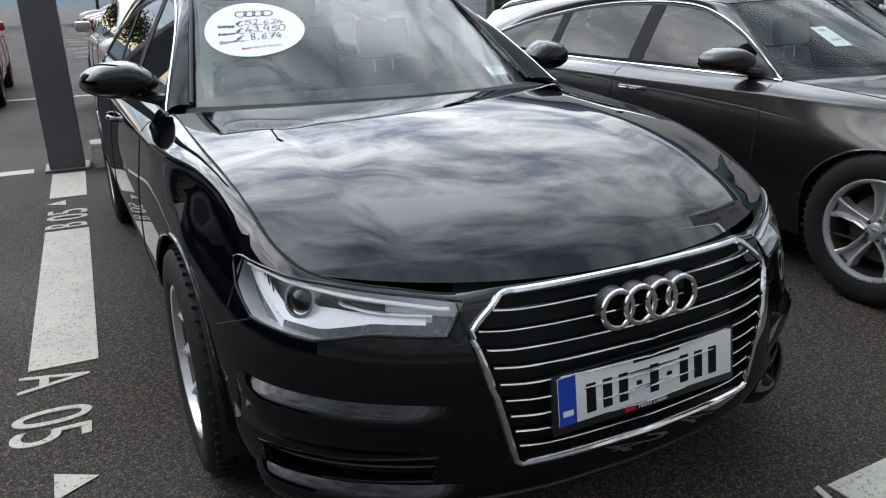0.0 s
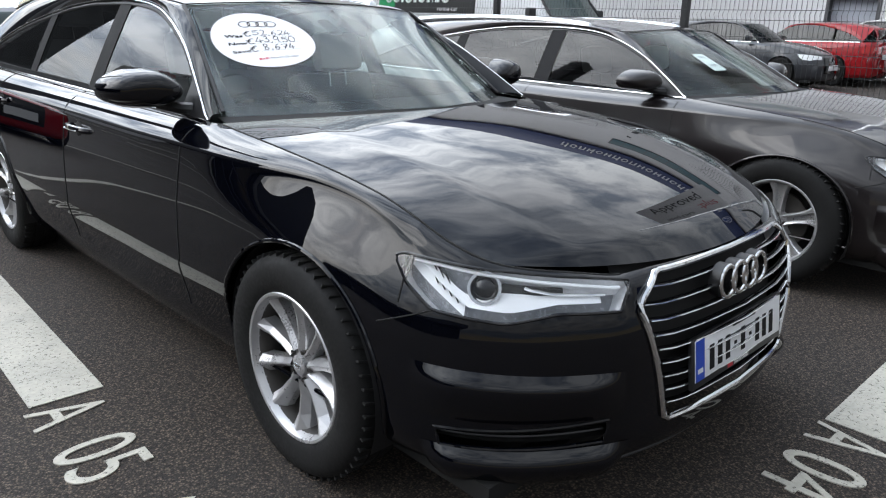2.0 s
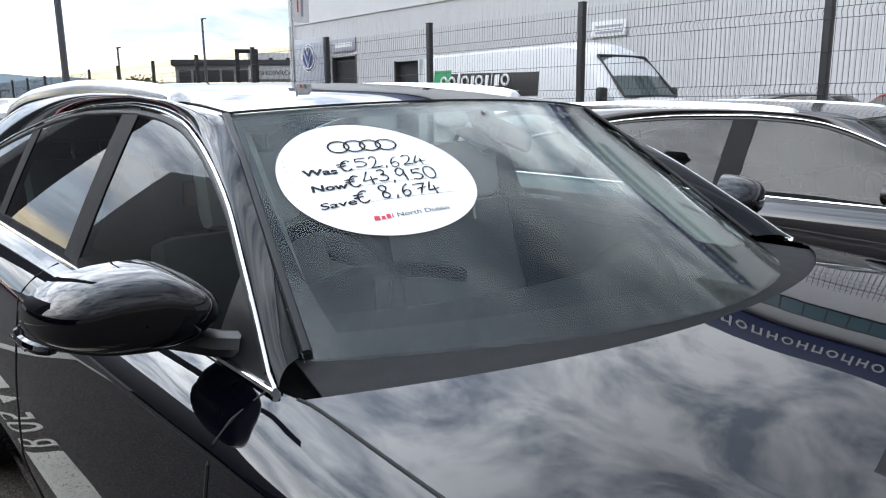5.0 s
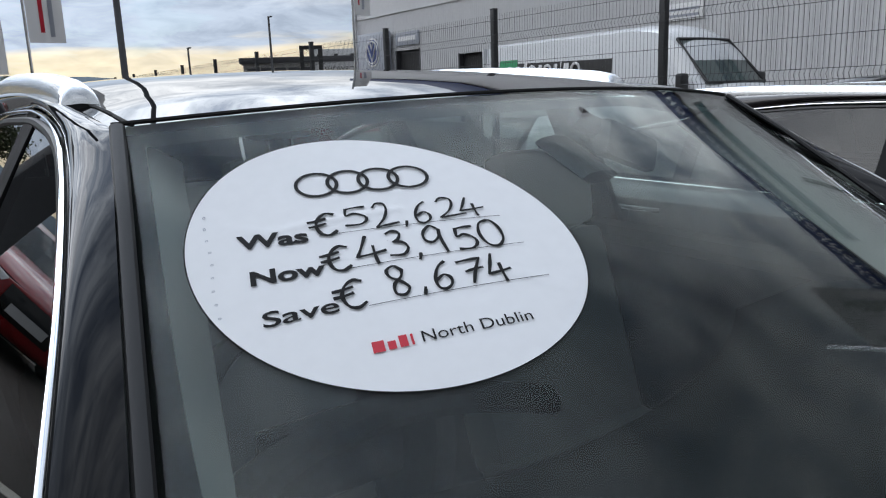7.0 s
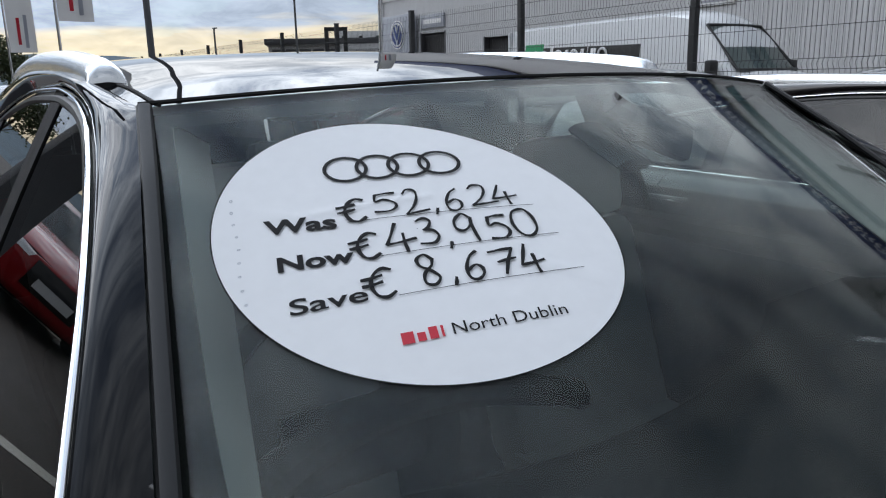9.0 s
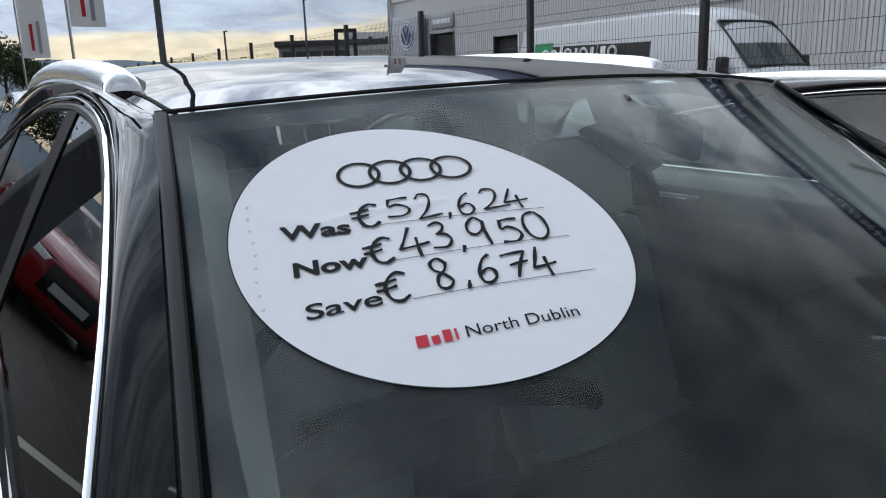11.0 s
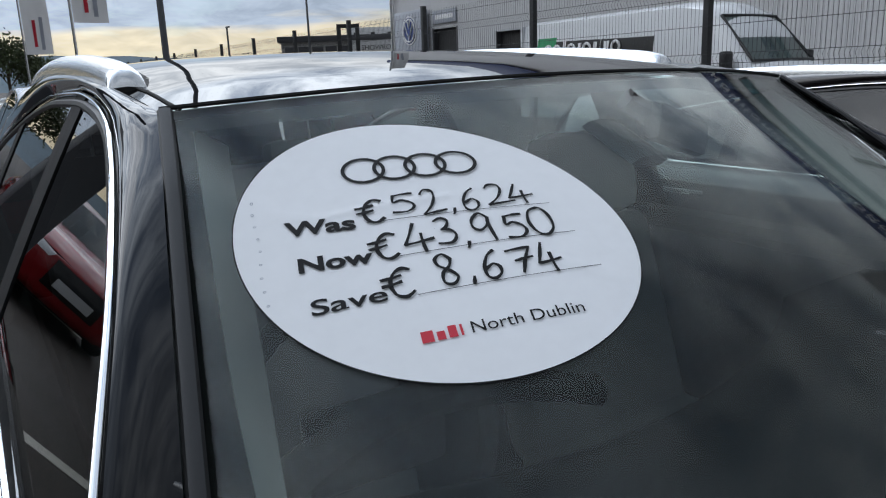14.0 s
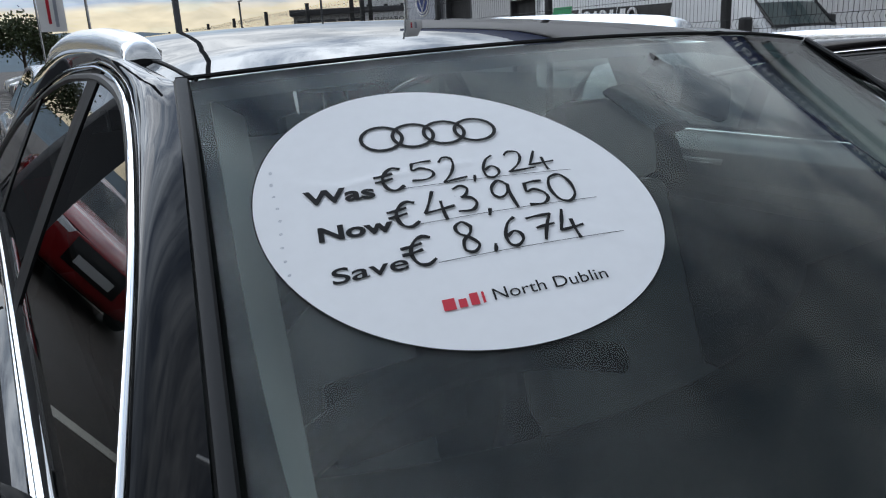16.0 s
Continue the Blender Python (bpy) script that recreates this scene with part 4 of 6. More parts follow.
# ---- the setting ----
def asphalt_material():
    m = worn("asphalt", (0.0450, 0.0365, 0.0305), 0.85, scale=0.8, fine=170, amount=0.30, bump=1.0, depth=0.006)
    n, l = m.node_tree.nodes, m.node_tree.links
    b = n["Principled BSDF"]
    tc = n.new("ShaderNodeTexCoord")
    v = n.new("ShaderNodeTexVoronoi"); v.inputs["Scale"].default_value = 120
    l.new(tc.outputs["Object"], v.inputs["Vector"])
    cr = n.new("ShaderNodeValToRGB")
    cr.color_ramp.elements[0].position, cr.color_ramp.elements[0].color = 0.0, (3.1, 2.85, 2.6, 1)
    cr.color_ramp.elements[1].position, cr.color_ramp.elements[1].color = 0.55, (0.36, 0.35, 0.34, 1)
    l.new(v.outputs["Distance"], cr.inputs[0])
    mul = n.new("ShaderNodeMix"); mul.data_type, mul.blend_type = "RGBA", "MULTIPLY"
    mul.inputs[0].default_value = 1.0
    old = b.inputs["Base Color"].links[0].from_socket
    l.new(old, mul.inputs[6]); l.new(cr.outputs[0], mul.inputs[7])
    # clusters of pale and dark chippings
    g = n.new("ShaderNodeTexNoise"); g.inputs["Scale"].default_value, g.inputs["Detail"].default_value, g.inputs["Roughness"].default_value = 62, 4, .65
    l.new(tc.outputs["Object"], g.inputs["Vector"])
    gr = n.new("ShaderNodeMapRange")
    gr.inputs["From Min"].default_value, gr.inputs["From Max"].default_value = 0.36, 0.64
    gr.inputs["To Min"].default_value, gr.inputs["To Max"].default_value = 0.35, 1.75
    l.new(g.outputs["Fac"], gr.inputs["Value"])
    sc = n.new("ShaderNodeVectorMath"); sc.operation = "SCALE"
    l.new(mul.outputs[2], sc.inputs[0]); l.new(gr.outputs[0], sc.inputs["Scale"]); l.new(sc.outputs[0], b.inputs["Base Color"])
    return m


def marking_material():
    """Thermoplastic paint, with worn specks where the stone shows through."""
    m = worn("road_paint", (0.44, 0.42, 0.36), 0.7, scale=5, fine=60, amount=0.22, bump=0.5, depth=0.004)
    n, l = m.node_tree.nodes, m.node_tree.links
    b = n["Principled BSDF"]
    tc = n.new("ShaderNodeTexCoord")
    s = n.new("ShaderNodeTexNoise"); s.inputs["Scale"].default_value, s.inputs["Detail"].default_value, s.inputs["Roughness"].default_value = 70, 6, .7
    l.new(tc.outputs["Object"], s.inputs["Vector"])
    cr = n.new("ShaderNodeValToRGB")
    cr.color_ramp.elements[0].position, cr.color_ramp.elements[0].color = 0.37, (0.25, 0.25, 0.25, 1)
    cr.color_ramp.elements[1].position, cr.color_ramp.elements[1].color = 0.43, (1, 1, 1, 1)
    l.new(s.outputs["Fac"], cr.inputs[0])
    mul = n.new("ShaderNodeMix"); mul.data_type, mul.blend_type = "RGBA", "MULTIPLY"
    mul.inputs[0].default_value = 1.0
    old = b.inputs["Base Color"].links[0].from_socket
    l.new(old, mul.inputs[6]); l.new(cr.outputs[0], mul.inputs[7]); l.new(mul.outputs[2], b.inputs["Base Color"])
    return m


ASPHALT, LINE = asphalt_material(), marking_material()
STEEL = worn("grey_steel", (0.11, 0.115, 0.125), 0.5, 0.0, scale=2, fine=40, amount=0.1, bump=0.05, depth=0.002)
FENCE_DARK = worn("fence_coating", (0.022, 0.023, 0.025), 0.5, scale=5, fine=60, amount=0.15, bump=0.05, depth=0.001)
CLADDING = worn("light_grey_cladding", (0.58, 0.58, 0.59), 0.5, scale=0.4, fine=6, amount=0.06, bump=0.05, depth=0.004)
DARK_STEEL = worn("dark_cladding", (0.05, 0.05, 0.055), 0.5, scale=1, fine=20, amount=0.15, bump=0.05, depth=0.004)
CONCRETE = worn("concrete", (0.42, 0.41, 0.39), 0.85, scale=4, fine=60, amount=0.2, bump=0.4, depth=0.004)
FASCIA_BLUE = principled("fascia_blue", (0.012, 0.03, 0.12), 0.4)
SIGN_WHITE = worn("sign_white", (0.78, 0.78, 0.78), 0.45, scale=1, fine=20, amount=0.04, bump=0)
SIGN_GREY = worn("sign_grey", (0.36, 0.38, 0.43), 0.4, scale=1, fine=20, amount=0.05, bump=0)
SIGN_BLUE = principled("sign_blue", (0.012, 0.045, 0.22), 0.35)
SIGN_GREEN = principled("sign_green", (0.0, 0.27, 0.09), 0.4)
SIGN_BLACK = principled("sign_black", (0.01, 0.01, 0.01), 0.4)
BANNER = worn("banner_cloth", (0.62, 0.62, 0.63), 0.8, scale=2, fine=80, amount=0.06, bump=0.1, depth=0.002)
def cloth_material():
    """Thin printed cloth that lets some light through."""
    n, l = BANNER.node_tree.nodes, BANNER.node_tree.links
    mix, tl = n.new("ShaderNodeMixShader"), n.new("ShaderNodeBsdfTranslucent")
    tl.inputs["Color"].default_value = (0.85, 0.84, 0.83, 1)
    mix.inputs[0].default_value = 0.45
    l.new(n["Principled BSDF"].outputs[0], mix.inputs[1]); l.new(tl.outputs[0], mix.inputs[2])
    l.new(mix.outputs[0], n["Material Output"].inputs[0])


cloth_material()
WHITE_VAN = paint("white_van_paint", (0.74, 0.75, 0.76))
# near-black that stands in for the shade inside the workshop
ROOM_DARK = principled("unlit_opening", (0.015, 0.015, 0.016), 0.7)
TEAL = principled("tinted_window", (0.06, 0.13, 0.15), 0.08)
BLUE_TINT = glass("facade_glass", (0.10, 0.14, 0.16))
GREEN = worn("hedge_leaf", (0.055, 0.075, 0.028), 0.7, scale=3, fine=30, amount=0.5, bump=0.3, depth=0.02)
BARK = worn("bark", (0.09, 0.07, 0.05), 0.9, scale=6, fine=40, amount=0.3, bump=0.5, depth=0.02)
# the blue of distance haze is mixed into the hill colour
HILL = worn("hazed_hill", (0.10, 0.14, 0.17), 0.95, scale=0.004, fine=0.03, amount=0.25, bump=0)

part("ground", sheet(lambda x, y: Vector((x, y, 0)), [-3000, -60, -12, 0, 8, 40, 3000], [-3000, -60, -6, 0, 8, 40, 3000]), ASPHALT, None, "", False, "structure")


def road_mark(name, bm, label="worn white thermoplastic line on the asphalt"):
    ob = part(name, bm, LINE, None, smooth=False)
    return tagged(ob, label, "road marking", "bay markings", "structure")


road_mark("bay_line", box(-.122, .122, -.985, .985, .001, .005, m=pose(-1.248, 1.875, 0, 0, 0, -1.75)))
road_mark("bay_line", box(-.122, .122, -.44, .44, .001, .005, m=pose(-1.175, 4.21, 0, 0, 0, -1.75)))
road_mark("bay_line", box(.60, 3.9, -1.215, -.975, .001, .005))
road_mark("bay_line", box(-12, -1.42, 4.80, 4.97, .001, .005))
road_mark("bay_line", box(-1.14, -1.04, 5.2, 10.2, .001, .005))
road_mark("bay_line", box(-12, -.5, 10.5, 10.65, .001, .005))
for k in range(14):
    road_mark("bay_line", box(-.55, 4.4, 20.2 + 2.5 * k, 20.32 + 2.5 * k, .001, .005))
    road_mark("bay_line", box(-14, -9.2, 20.2 + 2.5 * k, 20.32 + 2.5 * k, .001, .005))
for text, m in (("A", pose(-1.428, .855, .001, 0, 0, -91.75) @ Matrix.Diagonal((.62, 1, 1, 1))), ("05", pose(-1.436, .565, .001, 0, 0, -91.75) @ Matrix.Diagonal((.72, 1, 1, 1))),
                ("B", pose(-1.105, 2.905, .001, 0, 0, 88.25) @ Matrix.Diagonal((.62, 1, 1, 1))), ("05", pose(-1.095, 3.10, .001, 0, 0, 88.25) @ Matrix.Diagonal((.86, 1, 1, 1))),
                ("A", pose(.575, -.965, .001, 0, 0, 180) @ Matrix.Diagonal((.62, 1, 1, 1))), ("04", pose(.355, -.965, .001, 0, 0, 180) @ Matrix.Diagonal((.80, 1, 1, 1)))):
    tagged(letters(text, .345, LINE, m @ pose(0, 0, .002), None, "bay_number", .002), "worn white stencilled bay characters on the asphalt", "road marking", "bay markings", "structure")
for x, y, turn in ((-1.32, .07, 0), (-1.21, 3.60, 180)):
    bm = bmesh.new()
    vs = [bm.verts.new(pose(x, y, 0, 0, 0, turn) @ Vector(c)) for c in ((0, -.07, .004), (.12, .0, .004), (0, .07, .004))]
    bm.faces.new(vs)
    road_mark("bay_arrow", bm, "small white painted triangle on the asphalt")

# steel column and the block beside it
col = thing("steel_column", pose(-1.16, 4.90, 0, 0, 0, -1.75), "grey painted square steel column standing on the asphalt", "column")
part("shaft", box(-.135, .135, -.135, .135, 0, 5.2, bevel=.012), STEEL, col)
part("foot_plate", box(-.17, .17, -.17, .17, 0, .02, bevel=.004), STEEL, col)
blk = part("kerb_block", box(-.96, -.80, 4.74, 4.98, 0, .17, bevel=.008), CONCRETE)
tagged(blk, "small grey concrete block with a white painted top", "block")
part("painted_top", box(-.962, -.798, 4.738, 4.982, .17, .205, bevel=.006), LINE, blk)


# ---- mesh fence ----
fence = thing("mesh_fence", pose(0, 0, 0), "dark coated welded mesh fence on square posts", "fence", kind="structure")
FX, FH, PITCH = 6.0, 2.43, 2.87


def fence_panel(y0, y1):
    """Welded wires with three folds along the panel."""
    vs, fs = [], []
    folds = (.30, 1.00, 1.42, 2.10)

    def off(z):
        return max([0] + [.035 * (1 - abs(z - f) / .05) for f in folds if abs(z - f) < .05])
    zs = sorted([.06, 2.42] + [f + d for f in folds for d in (-.05, 0, .05)])

    def bar(a, b, r):
        d = (b - a).normalized()
        s = d.cross(Vector((1, 0, 0)) if abs(d.x) < .9 else Vector((0, 1, 0))).normalized(); u = s.cross(d)
        i = len(vs)
        for p in (a, b):
            vs.extend([tuple(p + s * r), tuple(p + u * r), tuple(p - s * r), tuple(p - u * r)])
        fs.extend([(i + k, i + (k + 1) % 4, i + 4 + (k + 1) % 4, i + 4 + k) for k in range(4)])
    n = round((y1 - y0 - .06) / .05)
    for k in range(n + 1):
        y = y0 + .03 + (y1 - y0 - .06) * k / n
        for za, zb in zip(zs, zs[1:]):
            bar(Vector((FX - off(za), y, za)), Vector((FX - off(zb), y, zb)), .0025)
    for z in [.08, .65, 1.20, 1.76, 2.34] + [f + d for f in folds for d in (-.05, .05)]:
        bar(Vector((FX, y0, z)), Vector((FX, y1, z)), .0030)
    me = bpy.data.meshes.new("fence_panel")
    me.from_pydata(vs, [], fs)
    me.materials.append(FENCE_DARK)
    ob = new("fence_panel", me)
    ob.parent = fence
    ob["kind"] = "stuff"


for k in range(-5, 15):
    y = 2.70 + PITCH * k
    post = part("post", box(FX + .01, FX + .085, y - .037, y + .037, 0, FH + .06, bevel=.004), FENCE_DARK, fence)
    part("post_cap", box(FX + .006, FX + .089, y - .041, y + .041, FH + .06, FH + .075, bevel=.003), FENCE_DARK, post)
    fence_panel(y, y + PITCH)
tagged(part("kerb", box(FX - .25, FX + .35, -14, 46, 0, .06, bevel=.01), CONCRETE, None, "", True, "structure"), "low concrete strip under the fence", "kerb")


# ---- workshop building with signs behind the fence ----
WX, W_END, W_TOP = 22.0, 40.6, 10.8
wh = thing("warehouse", pose(0, 0, 0), "light grey clad dealership workshop with unlit doorways and a blue fascia", "building")
HOLES = ((27.7, 30.2, 0, 3.35), (33.65, 36.0, 0, 3.86), (5.46, 6.85, 0, 2.13))


def rib_wall(y0, y1, z0, z1):
    bm = bmesh.new()
    n = max(1, round((y1 - y0) / .15))
    pts = []
    for k in range(n):
        y = y0 + (y1 - y0) * k / n; d = (y1 - y0) / n
        pts += [(WX, y), (WX, y + d * .55), (WX + .014, y + d * .65), (WX + .014, y + d * .9)]
    pts.append((WX, y1))
    sheet(lambda i, z: Vector((pts[i][0], pts[i][1], z)), list(range(len(pts))), [z0, z1], bm)
    return part("clad_panel", bm, CLADDING, wh, smooth=False)


ys = sorted({-46.0, W_END} | {v for h in HOLES for v in h[:2]})
for a, b in zip(ys, ys[1:]):
    hole = next((h for h in HOLES if h[0] == a and h[1] == b), None)
    rib_wall(a, b, hole[3] if hole else 0, 5.9)
    if hole:
        # the wide doorways get a dark sheet in place of the shaded room
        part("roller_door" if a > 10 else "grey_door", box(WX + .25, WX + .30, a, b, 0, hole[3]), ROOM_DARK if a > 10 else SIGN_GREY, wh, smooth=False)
        for e in (a, b):
            part("door_frame", box(WX - .02, WX + .3, e - .05, e + .05, 0, hole[3] + .05, bevel=.005), DARK_STEEL, wh)
part("upper_wall", box(WX - .06, WX + .2, -46, W_END, 5.9, 9.4), CLADDING, wh, smooth=False)
ribbon_frame = part("ribbon_window", box(WX - .10, WX - .05, 4.4, 11.6, 7.75, 8.6, bevel=.05), DARK_STEEL, wh)
for k in range(10):
    part("pane", box(WX - .115, WX - .10, 4.46 + .71 * k, 5.12 + .71 * k, 7.82, 8.53), TEAL, ribbon_frame, smooth=False)
fascia = part("fascia", box(WX - .35, WX + .2, -46, W_END, 9.4, W_TOP, bevel=.02), FASCIA_BLUE, wh, "dark blue fascia with white lettering")
part("gable_wall", box(WX + .2, WX + 30, W_END - .2, W_END, 0, W_TOP), CLADDING, wh, smooth=False)
part("back_wall", box(WX + 29.8, WX + 30, -46, W_END - .2, 0, W_TOP), CLADDING, wh, smooth=False)
part("side_wall", box(WX + .2, WX + 30, -46.2, -46, 0, W_TOP), CLADDING, wh, smooth=False)
part("roof_slab", box(WX - .1, WX + 30, -46.2, W_END + .1, W_TOP, W_TOP + .1), DARK_STEEL, wh, smooth=False)
part("corner_trim", box(WX - .08, WX + .1, W_END - .08, W_END + .08, 0, 5.9, bevel=.01), CLADDING, wh)
part("downpipe", tube([(WX - .12, W_END - .4, .1), (WX - .12, W_END - .4, 9.3)], .06), CLADDING, wh)
for k in range(22):
    y, h = 13.6 - k * .53, (.52, .40, .40, .54, .40, .40, .52)[k % 7]
    if k % 3 == 1:
        part("fascia_mark", ring(.165, .045, pose(WX - .37, y - .20, 10.0, 0, 90, 0), 16), SIGN_WHITE, fascia)
    else:
        mark = box(WX - .385, WX - .35, y - .38, y - .30, 9.8, 9.8 + h)
        box(WX - .385, WX - .35, y - .10, y - .02, 9.8, 10.2, bm=mark)
        box(WX - .385, WX - .35, y - .30, y - .10, 9.97 if k % 2 else 10.12, 10.04 if k % 2 else 10.19, bm=mark)
        part("fascia_mark", mark, SIGN_WHITE, fascia, smooth=False)
fb = part("fascia_badge", cyl(.56, .56, .06, pose(WX - .37, .2, 10.1, 0, 90, 0), seg=36), SIGN_WHITE, fascia)
part("badge_face", cyl(.47, .47, .02, pose(WX - .41, .2, 10.1, 0, 90, 0), seg=36), SIGN_BLUE, fb)
part("badge_stroke", tube([(WX - .43, .2 + a, 10.1 + c) for a, c in ((.33, .25), (.11, -.33), (0, -.05), (-.11, -.33), (-.33, .25))], .05), SIGN_WHITE, fb)
campaign = thing("wall_sign", pose(0, 0, 0), "two lines of dark grey lettering on the pale cladding", "sign")
part("backing", box(WX - .09, WX - .06, -5.2, 3.6, 6.9, 9.1, bevel=.01), CLADDING, campaign)
for word, y in (("The", 3.2), ("New", .6)):
    letters(word, 1.15, SIGN_GREY, pose(WX - .12, y, 8.15, 90, 0, -90), campaign, "sign_lettering", .01)
for k in range(9):
    part("text_bar", box(WX - .12, WX - .09, 2.65 - k * .72, 3.15 - k * .72, 7.15, 7.75 if k % 2 else 7.9), SIGN_GREY, campaign, smooth=False)
BY, BZ = 37.9, 3.92
board = thing("dealer_sign", pose(0, 0, 0), "grey sign board with a round blue and white badge", "sign")
part("board", box(WX - .40, WX - .14, 36.3, 39.6, .0, 5.0, bevel=.02), SIGN_GREY, board)
for r, mat in ((.80, SIGN_WHITE), (.72, SIGN_BLUE)):
    part("badge_disc", cyl(r, r, .04 if mat is SIGN_WHITE else .06, pose(WX - .41, BY, BZ, 0, 90, 0), seg=40), mat, board)
part("badge_ring", ring(.62, .05, pose(WX - .445, BY, BZ, 0, 90, 0)), SIGN_WHITE, board)
for pts in (((-.46, .40), (0, -.52), (.46, .40)), ((-.18, .55), (0, .15), (.18, .55))):
    part("badge_stroke", tube([(WX - .45, BY + a, BZ + b) for a, b in pts], .05), SIGN_WHITE, board)
small = thing("wall_sign", pose(0, 0, 0), "white reception sign with grey lines fixed to the cladding", "sign")
part("board", box(WX - .06, WX - .02, 16.2, 17.8, 3.66, 4.23, bevel=.005), SIGN_WHITE, small)
for k in range(2):
    part("text_bar", box(WX - .065, WX - .058, 16.35, 17.6, 3.77 + .21 * k, 3.86 + .21 * k), SIGN_GREY, small, smooth=False)
sign2 = thing("wall_sign", pose(0, 0, 0), "dark grey lettered sign above a workshop door", "sign")
part("board", box(WX - .08, WX - .02, 33.6, 35.9, 4.12, 4.82, bevel=.005), SIGN_GREY, sign2)
part("text_bar", box(WX - .09, WX - .078, 33.9, 35.6, 4.35, 4.58), SIGN_WHITE, sign2, smooth=False)


# ---- delivery van behind the fence ----
def delivery_van(m):
    van = thing("delivery_van", m, "white high-roof van with a black and green rental sign", "van")
    # local: nose to -y, wheels at y 0 and 3.75, side to the viewer at -x
    roofz = spline((-1.0, .95), (-.62, 1.08), (-.30, 1.28), (.35, 2.02), (.75, 2.28), (1.4, 2.36), (5.0, 2.34))
    half = spline((-1.0, .78), (-.6, .94), (0, 1.0), (5, 1.0))

    def section(y, a):
        h, w = roofz(y), half(y)
        if a < .45: return Vector((-w - .0, y, .35 + (min(h, 1.15) - .35) * a / .45))
        if a < .8:
            t = (a - .45) / .35
            return Vector((-w + .14 * t * t * (1 if h > 1.3 else .3), y, min(h, 1.15) + (h - .13 - min(h, 1.15)) * t if h > 1.3 else h - .02 * (1 - t)))
        t = (a - .8) / .2
        return Vector(((-w + .14 * (1 if h > 1.3 else .3)) * (1 - t) , y, h - .13 * (1 - t) ** 2 if h > 1.3 else h + .04 * t))
    aa = steps(0, .45, 5) + steps(.45, .8, 6)[1:] + steps(.8, 1, 8)[1:]
    for side in (-1, 1):
        part("side_shell", sheet(lambda y, a: Vector((-side * section(y, a).x, section(y, a).y, section(y, a).z)), steps(-1.0, 5.2, 72), aa), WHITE_VAN, van)
    for x in (-.49, .49):
        part("rear_door", box(x - .485, x + .485, 5.18, 5.23, .4, 2.22, bevel=.02), WHITE_VAN, van)
    part("nose", box(-.80, .80, -1.06, -.96, .35, .95, bevel=.05), WHITE_VAN, van)
    part("bumper", box(-.90, .90, -1.10, -.90, .25, .55, bevel=.05), PLASTIC, van)
    part("windscreen", sheet(lambda t, q: Vector((q * (.90 - .10 * t), -.28 + .66 * t + .10 * q * q, 1.31 + .72 * t + .012)), steps(.02, .98, 8), steps(-.93, .93, 10)), SIDE_GLASS, van)
    part("screen_seal", tube([Vector((q * (.90 - .10 * t), -.28 + .66 * t + .10 * q * q, 1.31 + .72 * t + .012)) for t, q in [(0, s) for s in steps(-.95, .95, 8)] + [(s, .95) for s in steps(.1, 1, 6)] + [(1, s) for s in steps(.95, -.95, 8)] + [(s, -.95) for s in steps(1, .1, 6)]], .025, closed=True), PLASTIC, van)
    part("cab_lining", box(-.85, .85, .62, .68, .5, 1.95), FABRIC, van, smooth=False)
    for side in (-1, 1):
        pane = bmesh.new()
        vs = [pane.verts.new((side * x, y, z)) for x, y, z in ((1.006, .02, 1.17), (1.006, 1.05, 1.17), (.90, 1.05, 1.93), (.90, .62, 1.93))]
        pane.faces.new(vs)
        part("door_window", thicken(pane, .01), GLOSS_BLACK, van)
        part("belt_rub", box(side * 1.0 - .012, side * 1.0 + .012, .9, 4.6, .68, .78, bevel=.006), PLASTIC, van)
        mir = part("van_mirror", box(side * 1.16 - .11, side * 1.16 + .11, .02, .14, 1.15, 1.48, bevel=.04), PLASTIC, van)
        part("mirror_arm", tube([(side * 1.0, .15, 1.2), (side * 1.12, .1, 1.22)], .03), PLASTIC, mir)
        for y in (0, 3.75):
            w = part("wheel", lathe([(.20, .1), (.30, .11), (.345, .08), (.345, -.08), (.2, -.1)], Matrix.Translation((side * .88, y, .345)) @ Matrix.Diagonal((side, 1, 1, 1)), 36), RUBBER, van)
            part("rim", lathe([(.0, .06), (.1, .07), (.2, .09), (.2, .0)], Matrix.Translation((side * .88, y, .345)) @ Matrix.Diagonal((side, 1, 1, 1)), 30), ALLOY, w)
            part("arch", lathe([(.40, .125), (.36, .125)], Matrix.Translation((side * .88, y, .345)) @ Matrix.Diagonal((side, 1, 1, 1)), 36), GAP, van)
    # rental sign along the upper side
    tilt = lambda y, z, o: Vector((-1.0 + .14 * ((z - 1.15) / 1.0) ** 2 - o, y, z))
    def plate(y0, y1, z0, z1, o, mat, name, parent):
        return part(name, thicken(sheet(lambda y, z: tilt(y, z, o), steps(y0, y1, 4), steps(z0, z1, 6)), .004), mat, parent)
    sg = plate(1.66, 4.70, 1.36, 1.93, .008, SIGN_BLACK, "sign_panel", van)
    plate(4.15, 4.70, 1.362, 1.928, .013, SIGN_GREEN, "green_field", sg)
    # brand word as plain letter-sized shapes
    x = 4.46
    for w, h in ((.26, .26), (.24, .25), (.16, .34), (.26, .25), (.17, .25), (.25, .25), (.17, .25), (.09, .34), (.22, .25), (.26, .25)):
        y1, y0 = x, x - w * .86
        part("word_mark", ring(min(w * .36, .105), .026, Matrix.Translation(tilt((y0 + y1) / 2, 1.68, .019)) @ pose(0, 0, 0, 0, 90, 0), 20) if w > .22 else thicken(sheet(lambda y, z: tilt(y, z, .02), [y0 + .03, y1 - .03], steps(1.575, 1.575 + h * .85, 3)), .004), SIGN_WHITE, sg)
        x -= w
